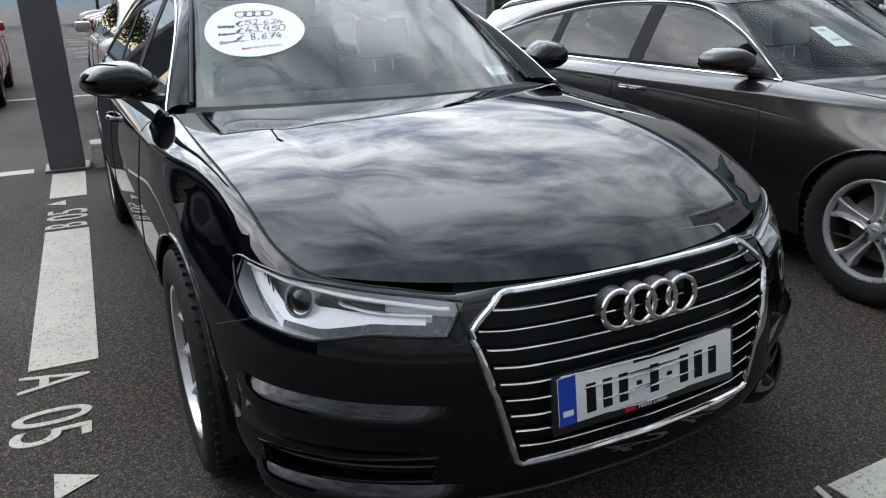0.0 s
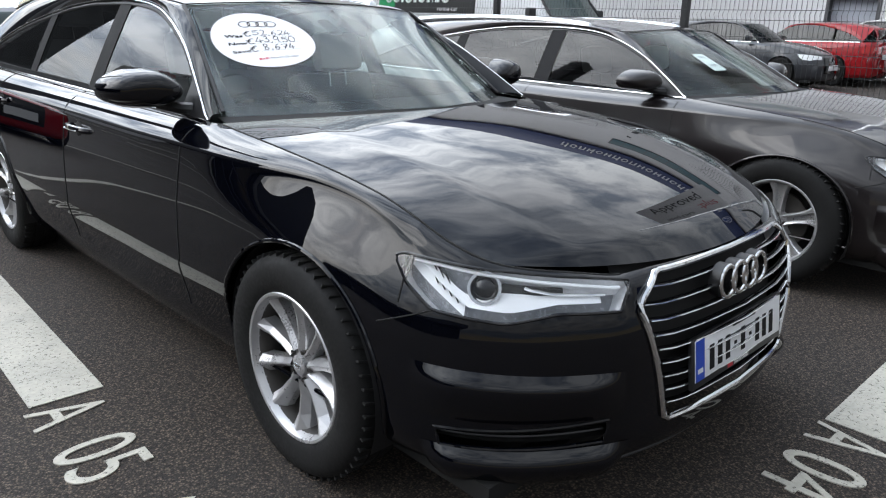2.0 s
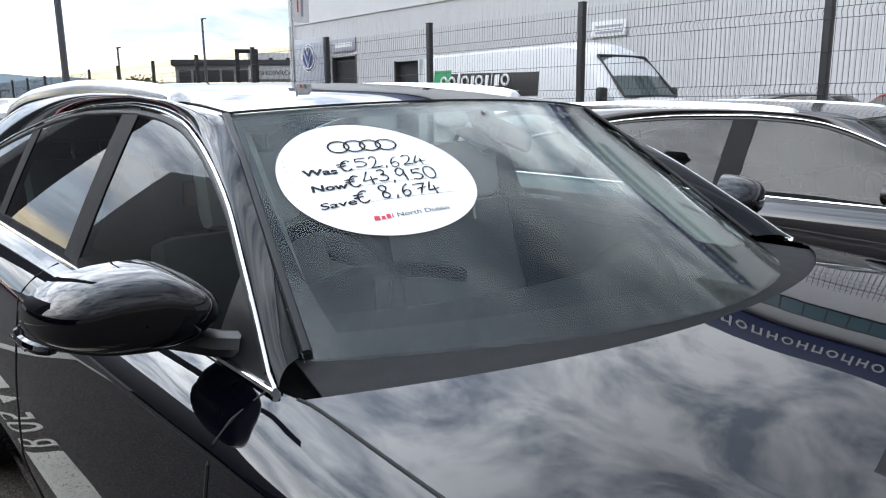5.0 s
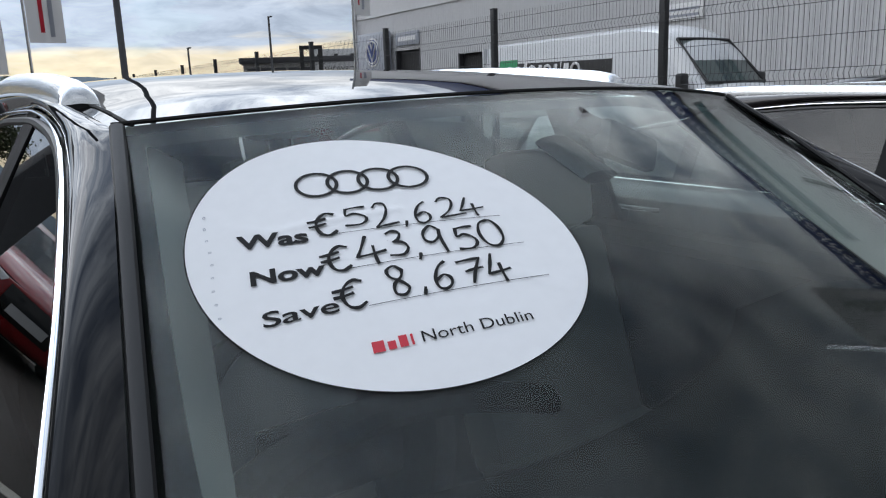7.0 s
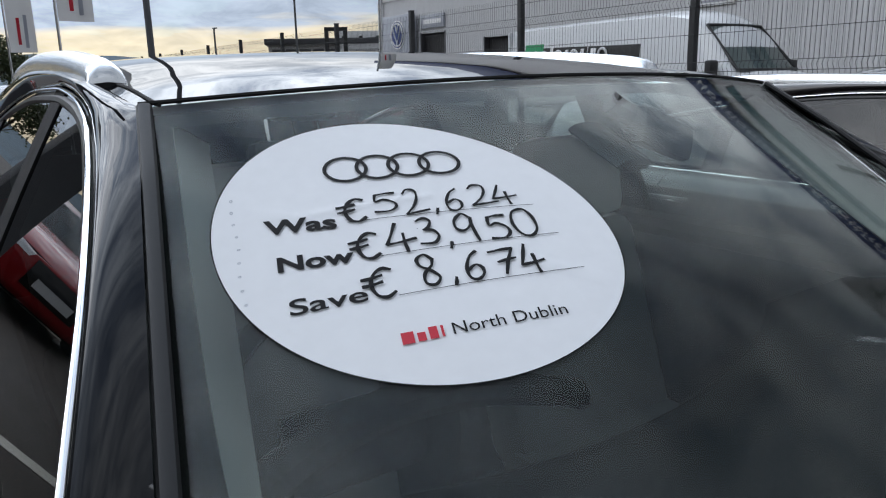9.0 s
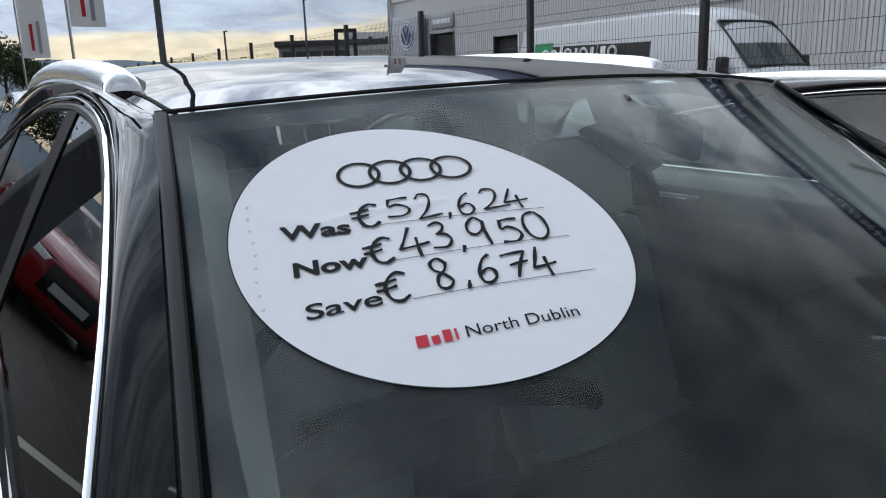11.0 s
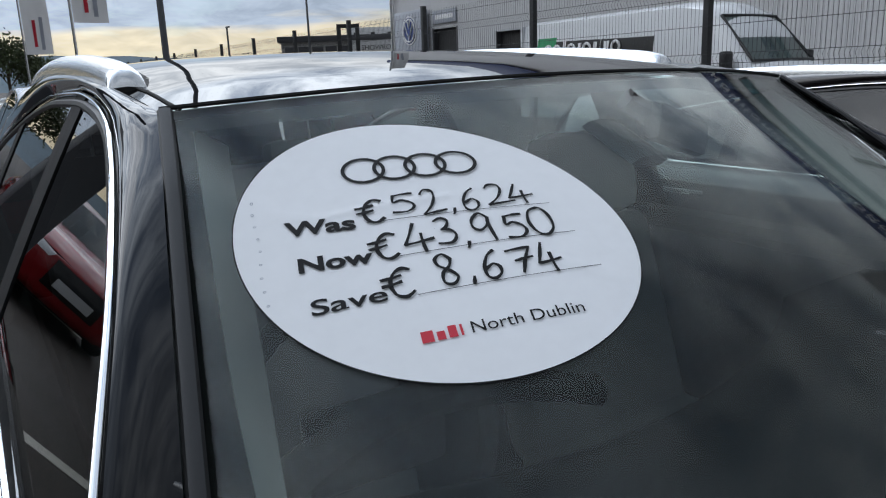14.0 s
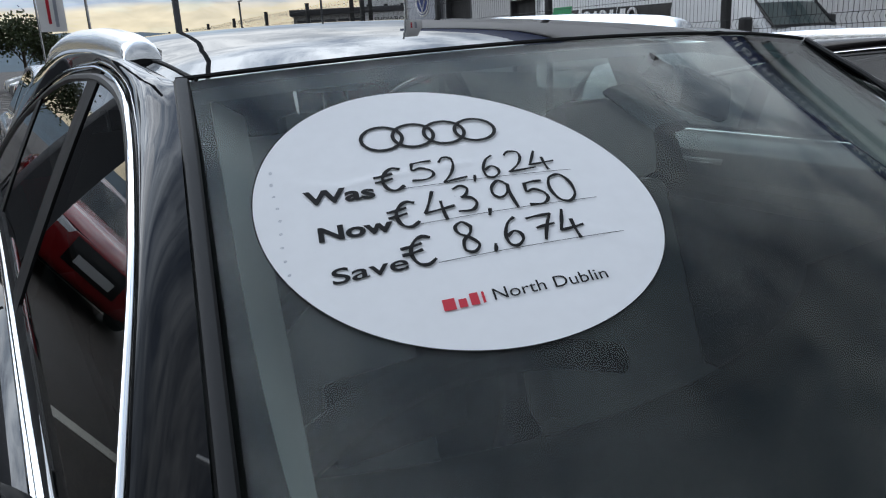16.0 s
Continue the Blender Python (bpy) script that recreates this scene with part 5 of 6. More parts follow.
    letters("rent-a-car", .15, SIGN_WHITE, Matrix.Translation(tilt(2.75, 1.405, .016)) @ Matrix.Rotation(radians(-90), 4, "Z") @ Matrix.Rotation(radians(90), 4, "X"), sg, "sign_lettering", .002)
    part("roof_mark", thicken(sheet(lambda y, z: Vector((-.80, y, z)), [.75, 1.35], [2.06, 2.12]), .002), SIGN_GREY, van)
    return van


delivery_van(pose(10.98, 8.0, 0) @ Matrix.Diagonal((1, 1.07, 1.06, 1)))


# ---- plainer cars further off ----
def plain_car(m, coat, label, kind="car", group="cars further off", dark=True):
    car = thing("parked_car", m, label, kind, group)
    for side in (-1, 1):
        fl = lambda p: Vector((side * p.x, p.y, p.z))
        part("body_side", hull_panel(0, S_END, side, (ARCH_F, ARCH_R), .06, 18), coat, car)
        part("headlight", lens_patch(LAMP, side, .004), LAMP_WHITE, car)
        part("tail_light", thicken(sheet(lambda s, z: on_hull(s, z, side, .014), steps(S_END - 1.05, S_END - .32, 8), steps(.75, .90, 3)), .01), RED_LENS, car)
        for name, y0, y1 in (("front_window", .66, 1.66), ("rear_window", 1.74, 2.66), ("quarter_window", 2.74, 3.54)):
            part(name, thicken(sheet(lambda y, t: fl(window(y, t)), steps(y0, y1, 8), steps(0, 1, 3)), .006), DARK_GLASS if dark else SIDE_GLASS, car)
        part("side_frame", sheet(lambda a, w: fl(frame_strip(a, w)), steps(0, 1, 24), steps(0, 1, 4)), coat, car)
        part("door_pillar", sheet(lambda y, t: fl(window(y, t)) + Vector((side * .004, 0, 0)), [1.64, 1.76], steps(0, 1, 3)), GLOSS_BLACK, car)
        part("belt_trim", tube([fl(window(y, 0)) for y in steps(.64, 3.5, 10)], .012), CHROME, car)
        part("door_mirror", box(side * .95 - .10, side * .95 + .10, .78, .90, .98, 1.11, bevel=.04), coat, car)
        for s in (DOOR_A, DOOR_B, DOOR_C):
            ribbon([on_hull(s, z, side, .0005) for z in steps(.35 if s != DOOR_C else .62, top_z(s), 8)], .004, car)
        for y in (1.54, 2.66):
            part("door_handle", tube([on_hull(S0 + yy, .845, side, .02) for yy in (y - .1, y, y + .1)], .012), coat, car)
        for y in (0, 2.912):
            mm = Matrix.Translation((side * .812, y, .335)) @ Matrix.Diagonal((side, 1, 1, 1))
            w = part("wheel", lathe([(.215, .09), (.26, .11), (.31, .105), (.335, .07), (.335, -.07), (.3, -.105), (.21, -.09)], mm, 32), RUBBER, car)
            rim = part("rim", lathe([(.222, .1), (.215, .1), (.20, .06), (.20, -.05), (.0, -.05)], mm, 32), DISC, w)
            for k in range(5):
                part("spoke", box(.05, .09, -.026, .026, .02, .215, bevel=.006, m=mm @ Matrix.Rotation(2 * math.pi * k / 5, 4, "X")), ALLOY, rim)
            part("wheel_housing", sheet(lambda a, x: Vector((side * x, y + .366 * math.cos(a), .335 + .366 * math.sin(a))), steps(-.35, math.pi + .35, 14), [.62, .90]), PLASTIC, car)
    part("bonnet", sheet(bonnet, steps(0, 1, 14), steps(-1, 1, 16)), coat, car)
    part("roof_panel", sheet(roof, steps(0, 1, 14), steps(-1, 1, 10)), coat, car)
    part("windscreen", thicken(sheet(screen, steps(0, 1, 8), steps(-1, 1, 10)), .006), SIDE_GLASS, car)
    part("tailgate", sheet(lambda q, t: roof(1, q).lerp(Vector((hull(S_END - .62 * abs(q), 7, 1).x * (1 if q > 0 else -1), hull(S_END - .62 * abs(q), 7, 1).y, 1.0)), t) + Vector((0, .05 * math.sin(math.pi * t), 0)), steps(-1, 1, 12), steps(0, 1, 6)), coat, car)
    part("rear_screen", sheet(lambda q, t: roof(1, q * .84).lerp(Vector((hull(S_END - .62 * abs(q), 7, 1).x * .84 * (1 if q > 0 else -1), hull(S_END - .62 * abs(q), 7, 1).y, 1.0)), t) + Vector((0, .014 + .05 * math.sin(math.pi * t), 0)), steps(-1, 1, 12), steps(.12, .92, 6)), SIDE_GLASS, car)
    part("grille", thicken(sheet(lambda x, z: Vector((x, on_hull(abs_s(abs(x)), z, 1).y - .012, z)), steps(-.38, .38, 8), steps(.36, .69, 4)), .01), GLOSS_BLACK, car)
    pl = part("plate", box(-.26, .26, -.92, -.905, .42, .53), PLATE_WHITE, car, smooth=False)
    part("rear_plate", box(-.26, .26, 4.02, 4.035, .62, .73), PLATE_WHITE, car, smooth=False)
    part("cabin_block", box(-.70, .70, .5, 3.6, .25, .90), FABRIC, car, smooth=False)
    for x in (-.36, .36):
        for y in (1.75, 2.85):
            part("seat_back", box(x - .22, x + .22, y, y + .14, .7, 1.16, bevel=.05), FABRIC, car)
    part("underbody", box(-.78, .78, -.66, 3.85, .17, .22), GAP, car, smooth=False)
    return car


ONE = Matrix.Identity(4)
silver = plain_car(pose(.24, 9.85, 0, 0, 0, 180), SILVER_PAINT, "silver saloon car seen from behind with red tail lights", dark=True)
red = plain_car(pose(-2.72, 9.9, 0), RED_PAINT, "bright red hatchback parked with its nose to the lane")
golf = plain_car(pose(18.0, 6.95, 0, 0, 0, 180) @ Matrix.Diagonal((.93, .75, 1.03, 1)), RED_PAINT, "bright red hatchback with multi-spoke wheels behind the fence")
grey = plain_car(pose(15.7, 5.1, 0, 0, 0, 0) @ Matrix.Diagonal((.95, .9, 1.02, 1)), NAVY_PAINT, "dark grey hatchback parked behind the fence")
white = plain_car(pose(19.9, 6.2, .0, 0, 0, 180) @ Matrix.Diagonal((1, .98, 1.12, 1)), WHITE_PAINT, "white estate car parked behind the red hatchback")
far = (silver, white, grey, red)
for k in range(10):
    src = far[(0, 1, 2, 0, 3, 1, 0, 2, 1, 0)[k]]
    copy_thing(src, pose(1.55 + .15 * math.sin(k * 3), 27.8 + 2.5 * k, 0, 0, 0, -90))
for k in range(7):
    copy_thing(far[(1, 0, 2, 1, 0, 2, 0)[k]], pose(4.4 + .2 * math.sin(k), 14.0 + 2.9 * k, 0, 0, 0, 180 + 2 * math.sin(k * 2)))
for k in range(3):
    copy_thing(far[(1, 0, 2)[k]], pose(16.5 + 3.1 * k, -1.5 - 3.2 * (k % 2), 0, 0, 0, 80))

# the two estate cars in front
sticker_car = estate_car(pose(-.012, 0, 0), BLACK_PAINT, "glossy black estate car with chrome trim and price sticker", "ten", "parked estate cars")
second_car = estate_car(pose(2.755, -.215, 0), BROWN_PAINT, "dark brown estate car with five-spoke alloy wheels", "five", "parked estate cars", rear_glass=DARK_GLASS, front_glass=DARK_GLASS)


WHEEL_PARTS = {"tyre", "tread_cut", "rim", "rim_barrel", "spoke", "hub_cap", "cap_ring", "wheel_bolt", "brake_disc", "wheel_back"}


# the second one is a smaller model: its window line and roof are lower
def lower_model(z):
    if z < .45: return z
    if z < .97: return .45 + (z - .45) * .90
    return .918 + (z - .97) * .923


for ob in second_car.children_recursive:
    if ob.type == "MESH":
        for v in ob.data.vertices:
            v.co.z = v.co.z if ob.name.split(".")[0] in WHEEL_PARTS else lower_model(v.co.z)


# ---- the price sticker ----
def stick(x, y, lift):
    """A point of the sticker, laid on the curved screen; x and y in the sticker's own plane."""
    c, n = Vector((-.402, .911, 1.208)), Vector((-.22, -.462, .859)).normalized()
    ex = Vector((.934, -.354, .049)); ey = Vector((.282, .813, .51))
    p = c + ex * x + ey * y
    t, q = .68, -.58
    for _ in range(6):
        s = screen(t, q)
        dt, dq = (screen(t + .001, q) - s) / .001, (screen(t, q + .001) - s) / .001
        r = p - s
        r = r - n * r.dot(n)
        a11, a12, a22 = dt.dot(dt), dt.dot(dq), dq.dot(dq)
        b1, b2 = r.dot(dt), r.dot(dq)
        det = a11 * a22 - a12 * a12
        t, q = t + (b1 * a22 - b2 * a12) / det, q + (b2 * a11 - b1 * a12) / det
    s = screen(t, q)
    dt, dq = screen(t + .001, q) - s, screen(t, q + .001) - s
    nn = dq.cross(dt).normalized()
    return s + (nn if nn.z > 0 else -nn) * lift


stk = thing("price_sticker", pose(-.012, 0, 0), "white oval price sticker with handwritten black figures", "sticker")
CREASES = (((-.194, .056), (-.11, .0355), (-.08, .04), (.02, .047)), ((.085, -.058), (.105, -.0676), (.164, -.099)), ((.06, -.10), (.075, -.155)))


def crease_height(x, y):
    """Creases in the vinyl, where it was not smoothed down."""
    h = 0
    for line in CREASES:
        for (xa, ya), (xb, yb) in zip(line, line[1:]):
            u = max(0, min(1, ((x - xa) * (xb - xa) + (y - ya) * (yb - ya)) / ((xb - xa) ** 2 + (yb - ya) ** 2)))
            d = math.hypot(x - xa - u * (xb - xa), y - ya - u * (yb - ya))
            h = max(h, .0009 * math.exp(-(d / .0034) ** 2))
    return h


def oval(a, r):
    x = -.0042 + r * (.199 * math.cos(a) * .8036 + .1737 * math.sin(a) * .5952)
    y = r * (-.199 * math.cos(a) * .5952 + .1737 * math.sin(a) * .8036)
    return stick(x, y, .0010 + crease_height(x, y))


disc_bm = sheet(oval, [2 * math.pi * k / 120 for k in range(120)], [.002] + steps(.03, 1, 44), wrap=True)
part("vinyl", disc_bm, VINYL, stk)
# thin black ring just outside the vinyl
part("cut_edge", sheet(lambda a, r: oval(a, r), [2 * math.pi * k / 120 for k in range(120)], [1.0005, 1.0065], wrap=True), INK, stk)


def write_wide(text, x0, x1, y, size, mat, weight=0.0, turn=0.0):
    """Printed text stretched between two places."""
    cu = bpy.data.curves.new("sticker_text", "FONT")
    cu.body, cu.size, cu.offset = text, size, weight
    tmp = bpy.data.objects.new("tmp", cu)
    me = bpy.data.meshes.new_from_object(tmp)
    bpy.data.objects.remove(tmp); bpy.data.curves.remove(cu)
    xs = [v.co.x for v in me.vertices]
    lo, k = min(xs), (x1 - x0) / (max(xs) - min(xs))
    for v in me.vertices:
        x = (v.co.x - lo) * k
        v.co = stick(x0 + x, y + v.co.y + x * turn, .0022)
    me.materials.append(mat)
    ob = new("sticker_text", me)
    ob.parent = stk


write_wide("Was", -.1464, -.0785, .0172, .0262, INK, .0008, -.05)
write_wide("Now", -.1375, -.0685, -.0312, .0245, INK, .0008, -.03)
write_wide("Save", -.1312, -.0640, -.0828, .0245, INK, .0003, .02)
write_wide("North Dublin", -.0010, .1012, -.1330, .0180, INK, 0, .03)

# felt-pen characters: strokes in a unit box, drawn by hand
PEN = {
    "5": (((.95, .93), (.55, .93), (.14, .88)), ((.14, .88), (.10, .55), (.45, .62), (.85, .45), (.92, .22), (.60, .03), (.02, .05))),
    "2": (((.10, .82), (.28, .98), (.58, .93), (.62, .66), (.42, .32), (.06, .02)), ((.06, .02), (.45, .06), (.98, .12))),
    "6": (((.86, .97), (.45, .80), (.12, .42), (.16, .10), (.52, .01), (.90, .16), (.92, .38), (.62, .50), (.20, .36)),),
    "4": (((.42, .98), (.22, .62), (.03, .32)), ((.03, .32), (.45, .35), (.98, .42)), ((.60, .62), (.60, .30), (.64, .02))),
    "3": (((.10, .90), (.48, .99), (.76, .86), (.62, .64), (.36, .55)), ((.36, .55), (.78, .50), (.98, .28), (.70, .04), (.06, .06))),
    "9": (((.92, .80), (.55, .98), (.12, .76), (.10, .50), (.42, .40), (.80, .56), (.92, .80)), ((.92, .80), (.88, .45), (.98, .02))),
    "0": (((.58, .97), (.20, .86), (.04, .48), (.22, .12), (.60, .02), (.94, .25), (.96, .66), (.74, .94), (.50, .96))),
    "8": (((.80, .80), (.50, .98), (.16, .86), (.22, .64), (.62, .46), (.92, .22), (.66, .02), (.30, .10), (.34, .38), (.70, .60), (.80, .80)),),
    "7": (((.02, .90), (.50, .95), (.98, .97)), ((.98, .97), (.66, .50), (.42, .02)), ((.26, .48), (.62, .54), (.98, .58))),
    ",": (((.75, .98), (.55, .50), (.20, .02)),),
    "\u20ac": (((.98, .90), (.70, .97), (.40, .78), (.28, .45), (.42, .12), (.72, .02), (1.0, .16)), ((.00, .66), (.30, .68), (.66, .74)), ((.02, .44), (.30, .46), (.64, .52))),
}
PEN["0"] = (PEN["0"],)


def pen(ch, x0, y0, w, h, width, lift):
    """One character as flat pen strokes with a swelling line."""
    bm = bmesh.new()
    for i, stroke in enumerate(PEN[ch]):
        pts = [Vector((x0 + w * a, y0 + h * b)) for a, b in stroke]
        line = []
        for k in range(len(pts) - 1):
            p0, p1, p2, p3 = pts[max(0, k - 1)], pts[k], pts[k + 1], pts[min(len(pts) - 1, k + 2)]
            for u in steps(0, 1, 7)[:-1]:
                line.append(.5 * (2 * p1 + (p2 - p0) * u + (2 * p0 - 5 * p1 + 4 * p2 - p3) * u * u + (3 * p1 - p0 - 3 * p2 + p3) * u ** 3))
        line.append(pts[-1])
        rows = []
        for k, q in enumerate(line):
            d = (line[min(len(line) - 1, k + 1)] - line[max(0, k - 1)]).normalized()
            half = width * (.5 + .10 * math.sin(k * .45 + x0 * 300 + i))
            n = Vector((-d.y, d.x)) * half
            end = d * (-half * .5 if k == 0 else half * .5 if k == len(line) - 1 else 0)
            rows.append([bm.verts.new(stick(*(q + n * f + end), lift + .00015 * i)) for f in (-1, 0, 1)])
        for ra, rb in zip(rows, rows[1:]):
            for j in (0, 1):
                bm.faces.new((ra[j], ra[j + 1], rb[j + 1], rb[j]))
    part("pen_character", bm, INK, stk)


for text in (
    (("\u20ac", -.0760, .0175, .0265, .0345), ("5", -.0400, .0270, .0240, .0300), ("2", -.0115, .0195, .0255, .0390), (",", .0185, .0160, .004, .0090), ("6", .0305, .0185, .0175, .0355), ("2", .0560, .0235, .0300, .0340), ("4", .0800, .0215, .0270, .0335)),
    (("\u20ac", -.0715, -.0335, .0270, .0350), ("4", -.0375, -.0320, .0295, .0420), ("3", -.0065, -.0250, .0205, .0375), (",", .0205, -.0335, .004, .0085), ("9", .0305, -.0285, .0205, .0425), ("5", .0630, -.0285, .0215, .0370), ("0", .0880, -.0285, .0245, .0430)),
    (("\u20ac", -.0672, -.0820, .0280, .0360), ("8", -.0175, -.0765, .0215, .0400), (",", .0135, -.0800, .004, .0095), ("6", .0265, -.0770, .0175, .0370), ("7", .0525, -.0755, .0245, .0340), ("4", .0795, -.0790, .0235, .0410)),
):
    for ch, x, y, w, h in text:
        pen(ch, x, y, w, h, .0036 if ch == "\u20ac" else .0028 if y > .01 else .0032, .0024)
# the brand word as letter-sized blocks
for x, w, h in ((-.0446, .0105, .0120), (-.0312, .0070, .0090), (-.0212, .0074, .0126), (-.0108, .0022, .0120)):
    part("brand_bar", sheet(lambda u, v: stick(x + w * u, -.1345 + .03 * (x + .045) + h * v, .0022), [0, .5, 1], [0, 1]), INK_RED, stk)
for y0, y1, xa, xb in ((.019, .019, -.068, .120), (-.0315, -.027, -.046, .130), (-.0815, -.077, -.038, .137)):
    part("rule_line", sheet(lambda u, v: stick(xa + (xb - xa) * u, y0 + (y1 - y0) * u + .0007 * v, .0022), steps(0, 1, 16), [0, 1]), INK, stk)
for k in range(9):
    dx, dy = -.1747 + .0068 * k / 8 + .0012 * math.sin(k * 5), .0703 - .132 * k / 8
    part("speck", sheet(lambda a, r: stick(dx + .0016 * r * math.cos(a), dy + (.0022 if k < 2 else .0014) * r * math.sin(a), .0022), [2 * math.pi * j / 8 for j in range(8)], [.5, 1], wrap=True), SIGN_GREY, stk)
for k in range(4):
    cx = -.059 + k * .0332
    part("ring_mark", sheet(lambda a, r: stick(cx + (.0194 + .0040 * r) * math.cos(a), .100 + (.0174 + .0040 * r) * math.sin(a), .0022 + .0002 * k), [2 * math.pi * j / 40 for j in range(40)], [0, 1], wrap=True), INK, stk)


# ---- cards behind the windscreens ----
def screen_card(x0, y0, t0, t1, q0, q1, squash, label, lines):
    def at(t, q, lift):
        p = screen(t, q) + Vector((x0, y0 + .006 - lift * .5, -.010 + lift))
        if squash:
            p.z = lower_model(p.z)
        return p
    card = part("windscreen_card", thicken(sheet(lambda t, q: at(t, q, 0), steps(t0, t1, 6), steps(q0, q1, 6)), .0006), VINYL)
    tagged(card, label, "card")
    for k in range(lines):
        t = t0 + (t1 - t0) * (.25 + .5 * k / max(1, lines - 1))
        part("text_bar", sheet(lambda a, q: at(t + a, q, .002), [0, (t1 - t0) * .10], steps(q0 + (q1 - q0) * .2, q0 + (q1 - q0) * (.8 - .15 * (k % 2)), 4)), SIGN_GREY, card)


screen_card(-.012, 0, .125, .20, .66, .86, False, "small pale printed label behind the windscreen corner", 3)
screen_card(2.755, -.215, .36, .62, -.50, -.36, True, "pale price card behind the brown car's windscreen", 2)


# ---- poles, flags and the far side ----
def pole(x, y, h, r, name="lamp_post", label="slim grey steel lamp post", head=True, cat="lamp post"):
    p = thing(name, pose(x, y, 0), label, cat)
    part("shaft", cyl(r, r * .7, h, pose(0, 0, h / 2), seg=12), STEEL, p)
    if head:
        part("lamp_head", box(-.10, .10, -.55, .05, h - .02, h + .07, bevel=.03), STEEL, p)
    return p


pole(2.60, 14.9, 8.0, .068)
pole(22.9, 55.4, 7.7, .11)
pole(17.2, 57.6, 5.5, .10)


def flag(x, y, z0, z1, w, turn, label):
    f = thing("banner_flag", pose(x, y, 0, 0, 0, turn), label, "flag", "dealer flags")
    part("pole", cyl(.045, .03, z1 + .3, pose(0, 0, (z1 + .3) / 2), seg=12), SATIN, f)
    cloth = part("cloth", thicken(sheet(lambda u, v: Vector((.05 + w * u, .10 * math.sin(u * 4 + v * 2) * u, z0 + (z1 - z0) * v + .06 * u * math.sin(v * 5))), steps(0, 1, 12), steps(0, 1, 20)), .006), BANNER, f)
    for side in (-1, 1):
        for u0, z, ln, mat in ((.62, z0 + .15, 1.1, SIGN_GREY), (.36, z0 + .25, .9, INK_RED)):
            part("text_bar", sheet(lambda v, u: Vector((.05 + w * (u0 + .12 * u), .10 * math.sin((u0 + .12 * u) * 4 + (z - z0 + ln * v) / (z1 - z0) * 2) * (u0 + .12 * u) + side * .012, z + ln * v + .06 * (u0 + .12 * u) * math.sin((z - z0 + ln * v) / (z1 - z0) * 5))), steps(0, 1, 8), [0, .5, 1]), mat, cloth)


flag(2.02, 22.1, 3.05, 6.2, .85, 8, "pale grey dealer banner with red and grey lettering")
flag(1.45, 30.2, 2.6, 4.8, .85, 12, "pale grey dealer banner on a slim pole")
flag(9.05, 17.7, 3.5, 6.6, .55, 20, "pale grey dealer banner near the workshop")
near_flag = thing("banner_flag", pose(5.6, .12, 0, 0, 0, 90), "pale grey dealer banner with dark and red lettering by the fence", "flag", "dealer flags")
part("pole", cyl(.045, .03, 5.6, pose(0, 0, 2.8), seg=14), SATIN, near_flag)


def near_cloth(x, z, lift=0.0):
    return Vector((.04 + x, .05 * math.sin(x * 4 + z) * x + lift, z + .03 * x * math.sin(z * 3)))


near_sheet = part("cloth", thicken(sheet(near_cloth, steps(0, .80, 10), steps(2.65, 4.75, 20)), .005), BANNER, near_flag)
for text, x, z, size, mat in (("Approved", .50, 4.45, .34, SIGN_BLACK), (":plus", .20, 3.45, .32, INK_RED), ("used cars", .08, 4.45, .20, SIGN_BLACK)):
    for lift in (-.012, .012):
        ob = letters(text, size, mat, Matrix.Identity(4), near_sheet, "banner_lettering", .0005)
        for v in ob.data.vertices:
            v.co = near_cloth(x + v.co.y, z - v.co.x, lift)
frm = thing("sign_frame", pose(16.85, 36.2, 0, 0, 0, -25), "black steel goal-shaped sign frame", "frame")
for x in (-.48, .48):
    part("leg", box(x - .11, x + .11, -.1, .1, 0, 3.95, bevel=.01), SIGN_BLACK, frm)
part("beam", box(-.59, .59, -.1, .1, 3.95, 4.15, bevel=.01), SIGN_BLACK, frm)
shop = thing("shop_building", pose(29.1, 62, 0, 0, 0, -26), "low grey showroom building with a white sign", "building")
part("wall", box(-5.6, 5.8, 0, 12, 0, 4.7), CONCRETE, shop, smooth=False)
roofp = part("roof", box(-5.9, 6.1, -.4, 12.4, 4.7, 5.2, bevel=.05), DARK_STEEL, shop)
for k in range(5):
    part("shop_window", box(-5.3 + 1.2 * k, -4.3 + 1.2 * k, -.08, .1, 3.2, 4.3, bevel=.03), DARK_STEEL, shop)
sb = part("sign_board", box(.6, 5.8, -.25, -.05, 3.5, 5.8, bevel=.03), SIGN_WHITE, shop)
for k in range(9):
    part("word_mark", box(.9 + k * .5, 1.26 + k * .5, -.30, -.25, 4.75, 4.75 + (.42 if k % 3 else .62), bevel=.02), SIGN_BLACK, sb)
letters("SHOWROOM", .6, SIGN_BLACK, pose(1.5, -.26, 3.85, 90, 0, 0), sb, "sign_lettering", .01)


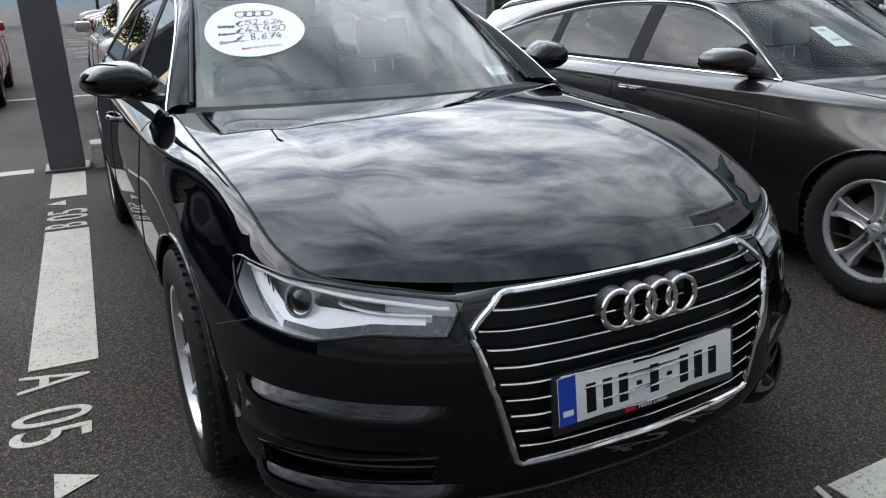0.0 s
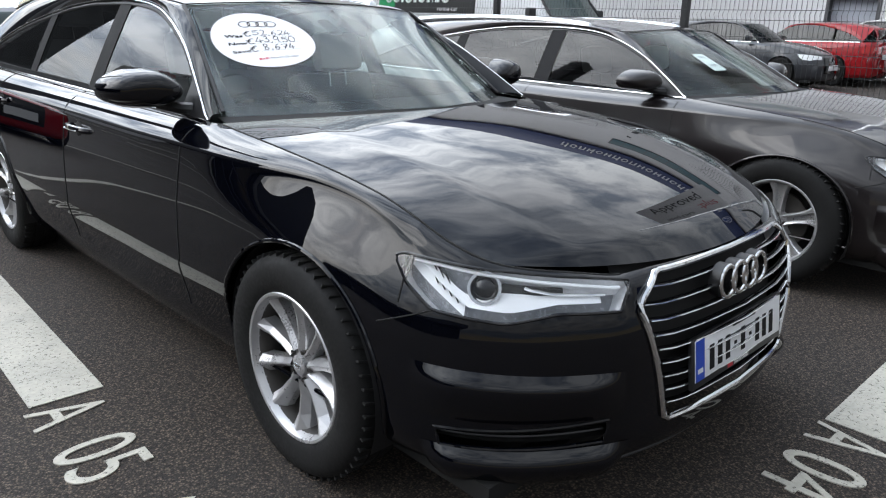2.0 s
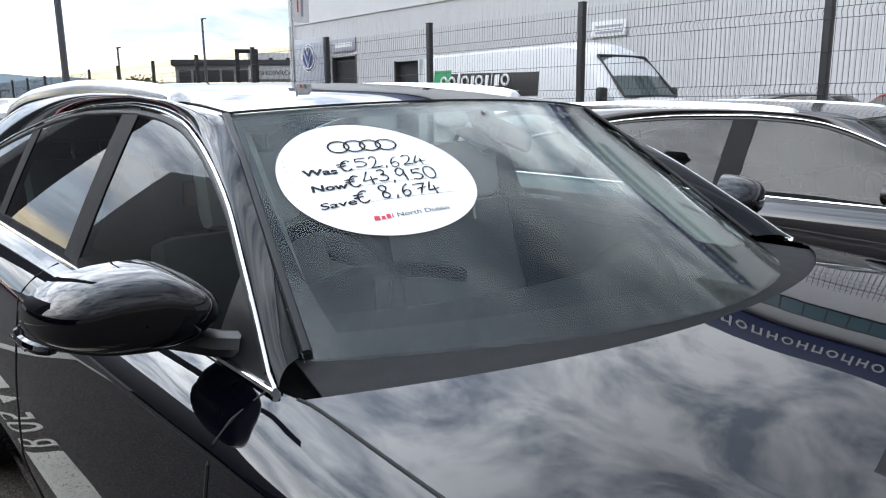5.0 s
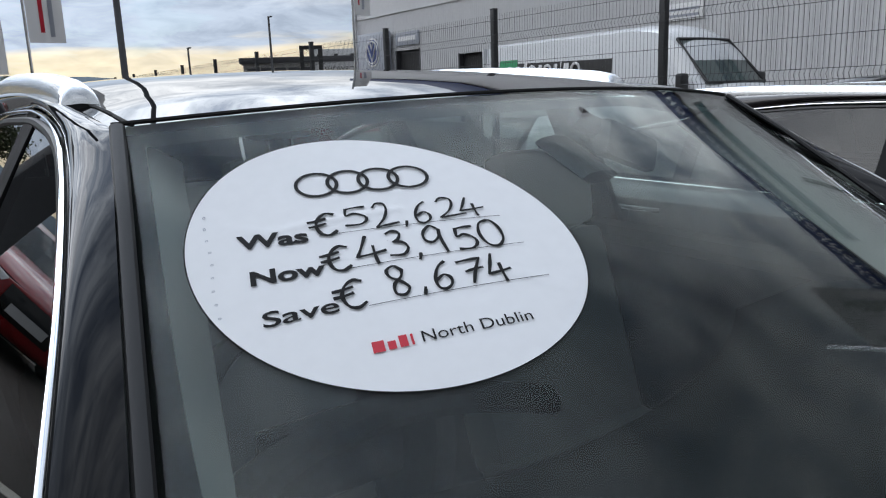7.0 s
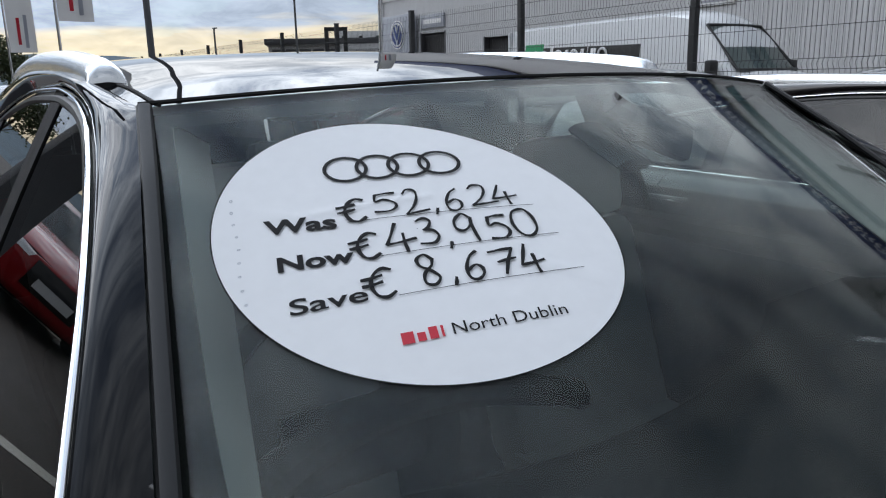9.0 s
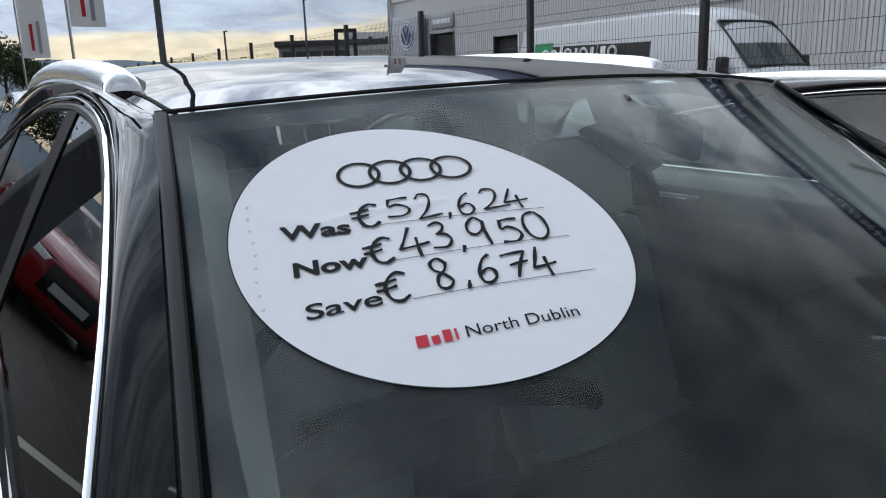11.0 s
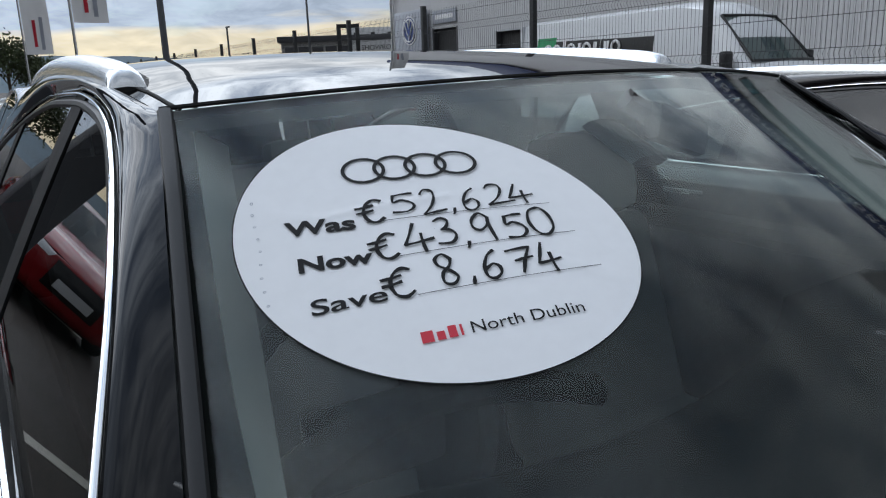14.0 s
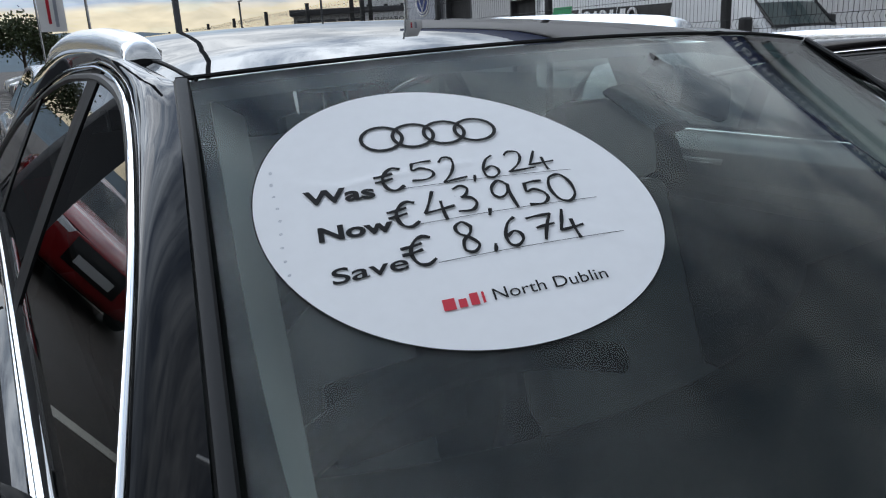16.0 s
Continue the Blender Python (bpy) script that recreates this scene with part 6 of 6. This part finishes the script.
# ---- trees and hills ----
def tree(x, y, h, seed, label):
    rnd = random.Random(seed)
    t = thing("tree", pose(x, y, 0), label, "tree", "trees")
    trunk = bmesh.new()
    cyl(.16, .07, h * .55, pose(0, 0, h * .275), trunk, 10)
    limbs = []
    for k in range(9):
        a = k * 2.4
        z = h * (.3 + .03 * k)
        e = Vector((math.cos(a) * h * .22, math.sin(a) * h * .22, z + h * .25))
        limbs.append(e)
        tube([Vector((0, 0, z)), Vector((0, 0, z)).lerp(e, .5) + Vector((0, 0, .1)), e], .04, trunk, 6)
    part("trunk", trunk, BARK, t)
    vs, fs = [], []
    for k in range(2600):
        c = rnd.choice(limbs + [Vector((0, 0, h * .8))])
        d = Vector((rnd.gauss(0, 1), rnd.gauss(0, 1), rnd.gauss(0, .8))) * h * .09
        p = c + d
        u = Vector((rnd.gauss(0, 1), rnd.gauss(0, 1), rnd.gauss(0, 1))).normalized() * .13
        w = u.cross(Vector((rnd.gauss(0, 1), rnd.gauss(0, 1), rnd.gauss(0, 1)))).normalized() * .08
        i = len(vs)
        vs += [tuple(p - u), tuple(p + w), tuple(p + u), tuple(p - w)]
        fs.append((i, i + 1, i + 2, i + 3))
    me = bpy.data.meshes.new("crown")
    me.from_pydata(vs, [], fs); me.materials.append(GREEN)
    ob = new("crown", me); ob.parent = t; ob["kind"] = "stuff"


for k, (x, y, h) in enumerate(((2.4, 60, 5.4), (-.6, 62, 6.2), (4.6, 66, 4.2), (-4.5, 60, 6.8), (18.5, 58, 3.6), (20.8, 60, 3.3), (16.2, 61, 3.2))):
    tree(x, y, h, k, "broad-leaved tree with thin autumn green crown")
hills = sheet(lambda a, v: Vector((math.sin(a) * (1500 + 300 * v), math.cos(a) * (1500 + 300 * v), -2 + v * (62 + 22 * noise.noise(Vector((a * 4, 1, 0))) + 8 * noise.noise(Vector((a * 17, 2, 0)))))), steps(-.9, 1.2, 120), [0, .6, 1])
tagged(part("backdrop", hills, HILL, None, "", True, "structure"), "line of low distant hills coloured blue-green by haze", "hills")

# ---- showroom on the far side of the lane ----
show = thing("showroom", pose(-24, 6, 0), "glazed car showroom under a dark overhanging roof", "building")
part("floor_slab", box(-14, 0, -14, 40, 0, .15), CONCRETE, show, smooth=False)
part("back_wall", box(-14.2, -14, -14, 40, 0, 4.4), DARK_STEEL, show, smooth=False)
part("end_wall", box(-14, 0, -14.2, -14, .15, 4.1), CLADDING, show, smooth=False)
part("end_wall", box(-14, 0, 40, 40.2, .15, 4.1), CLADDING, show, smooth=False)
part("roof_slab", box(-14.2, 3.5, -15, 41, 4.1, 4.7, bevel=.05), DARK_STEEL, show)
for k in range(18):
    part("mullion", box(-.06, .06, -14 + 3.17 * k, -13.9 + 3.17 * k, .15, 4.1), STEEL, show, smooth=False)
    if k < 17:
        part("pane", box(-.02, .0, -13.9 + 3.17 * k, -10.83 + 3.17 * k, .15, 4.1), BLUE_TINT, show, smooth=False)
for z in (1.9, 3.7):
    part("transom", box(-.05, .05, -14, 40, z, z + .08), STEEL, show, smooth=False)
part("upper_storey", box(-14.2, -2, 26, 84, 4.7, 24, bevel=.05), DARK_STEEL, show)
part("end_block", box(-14.2, -2, 40.2, 84, 0, 4.7), CLADDING, show, smooth=False)
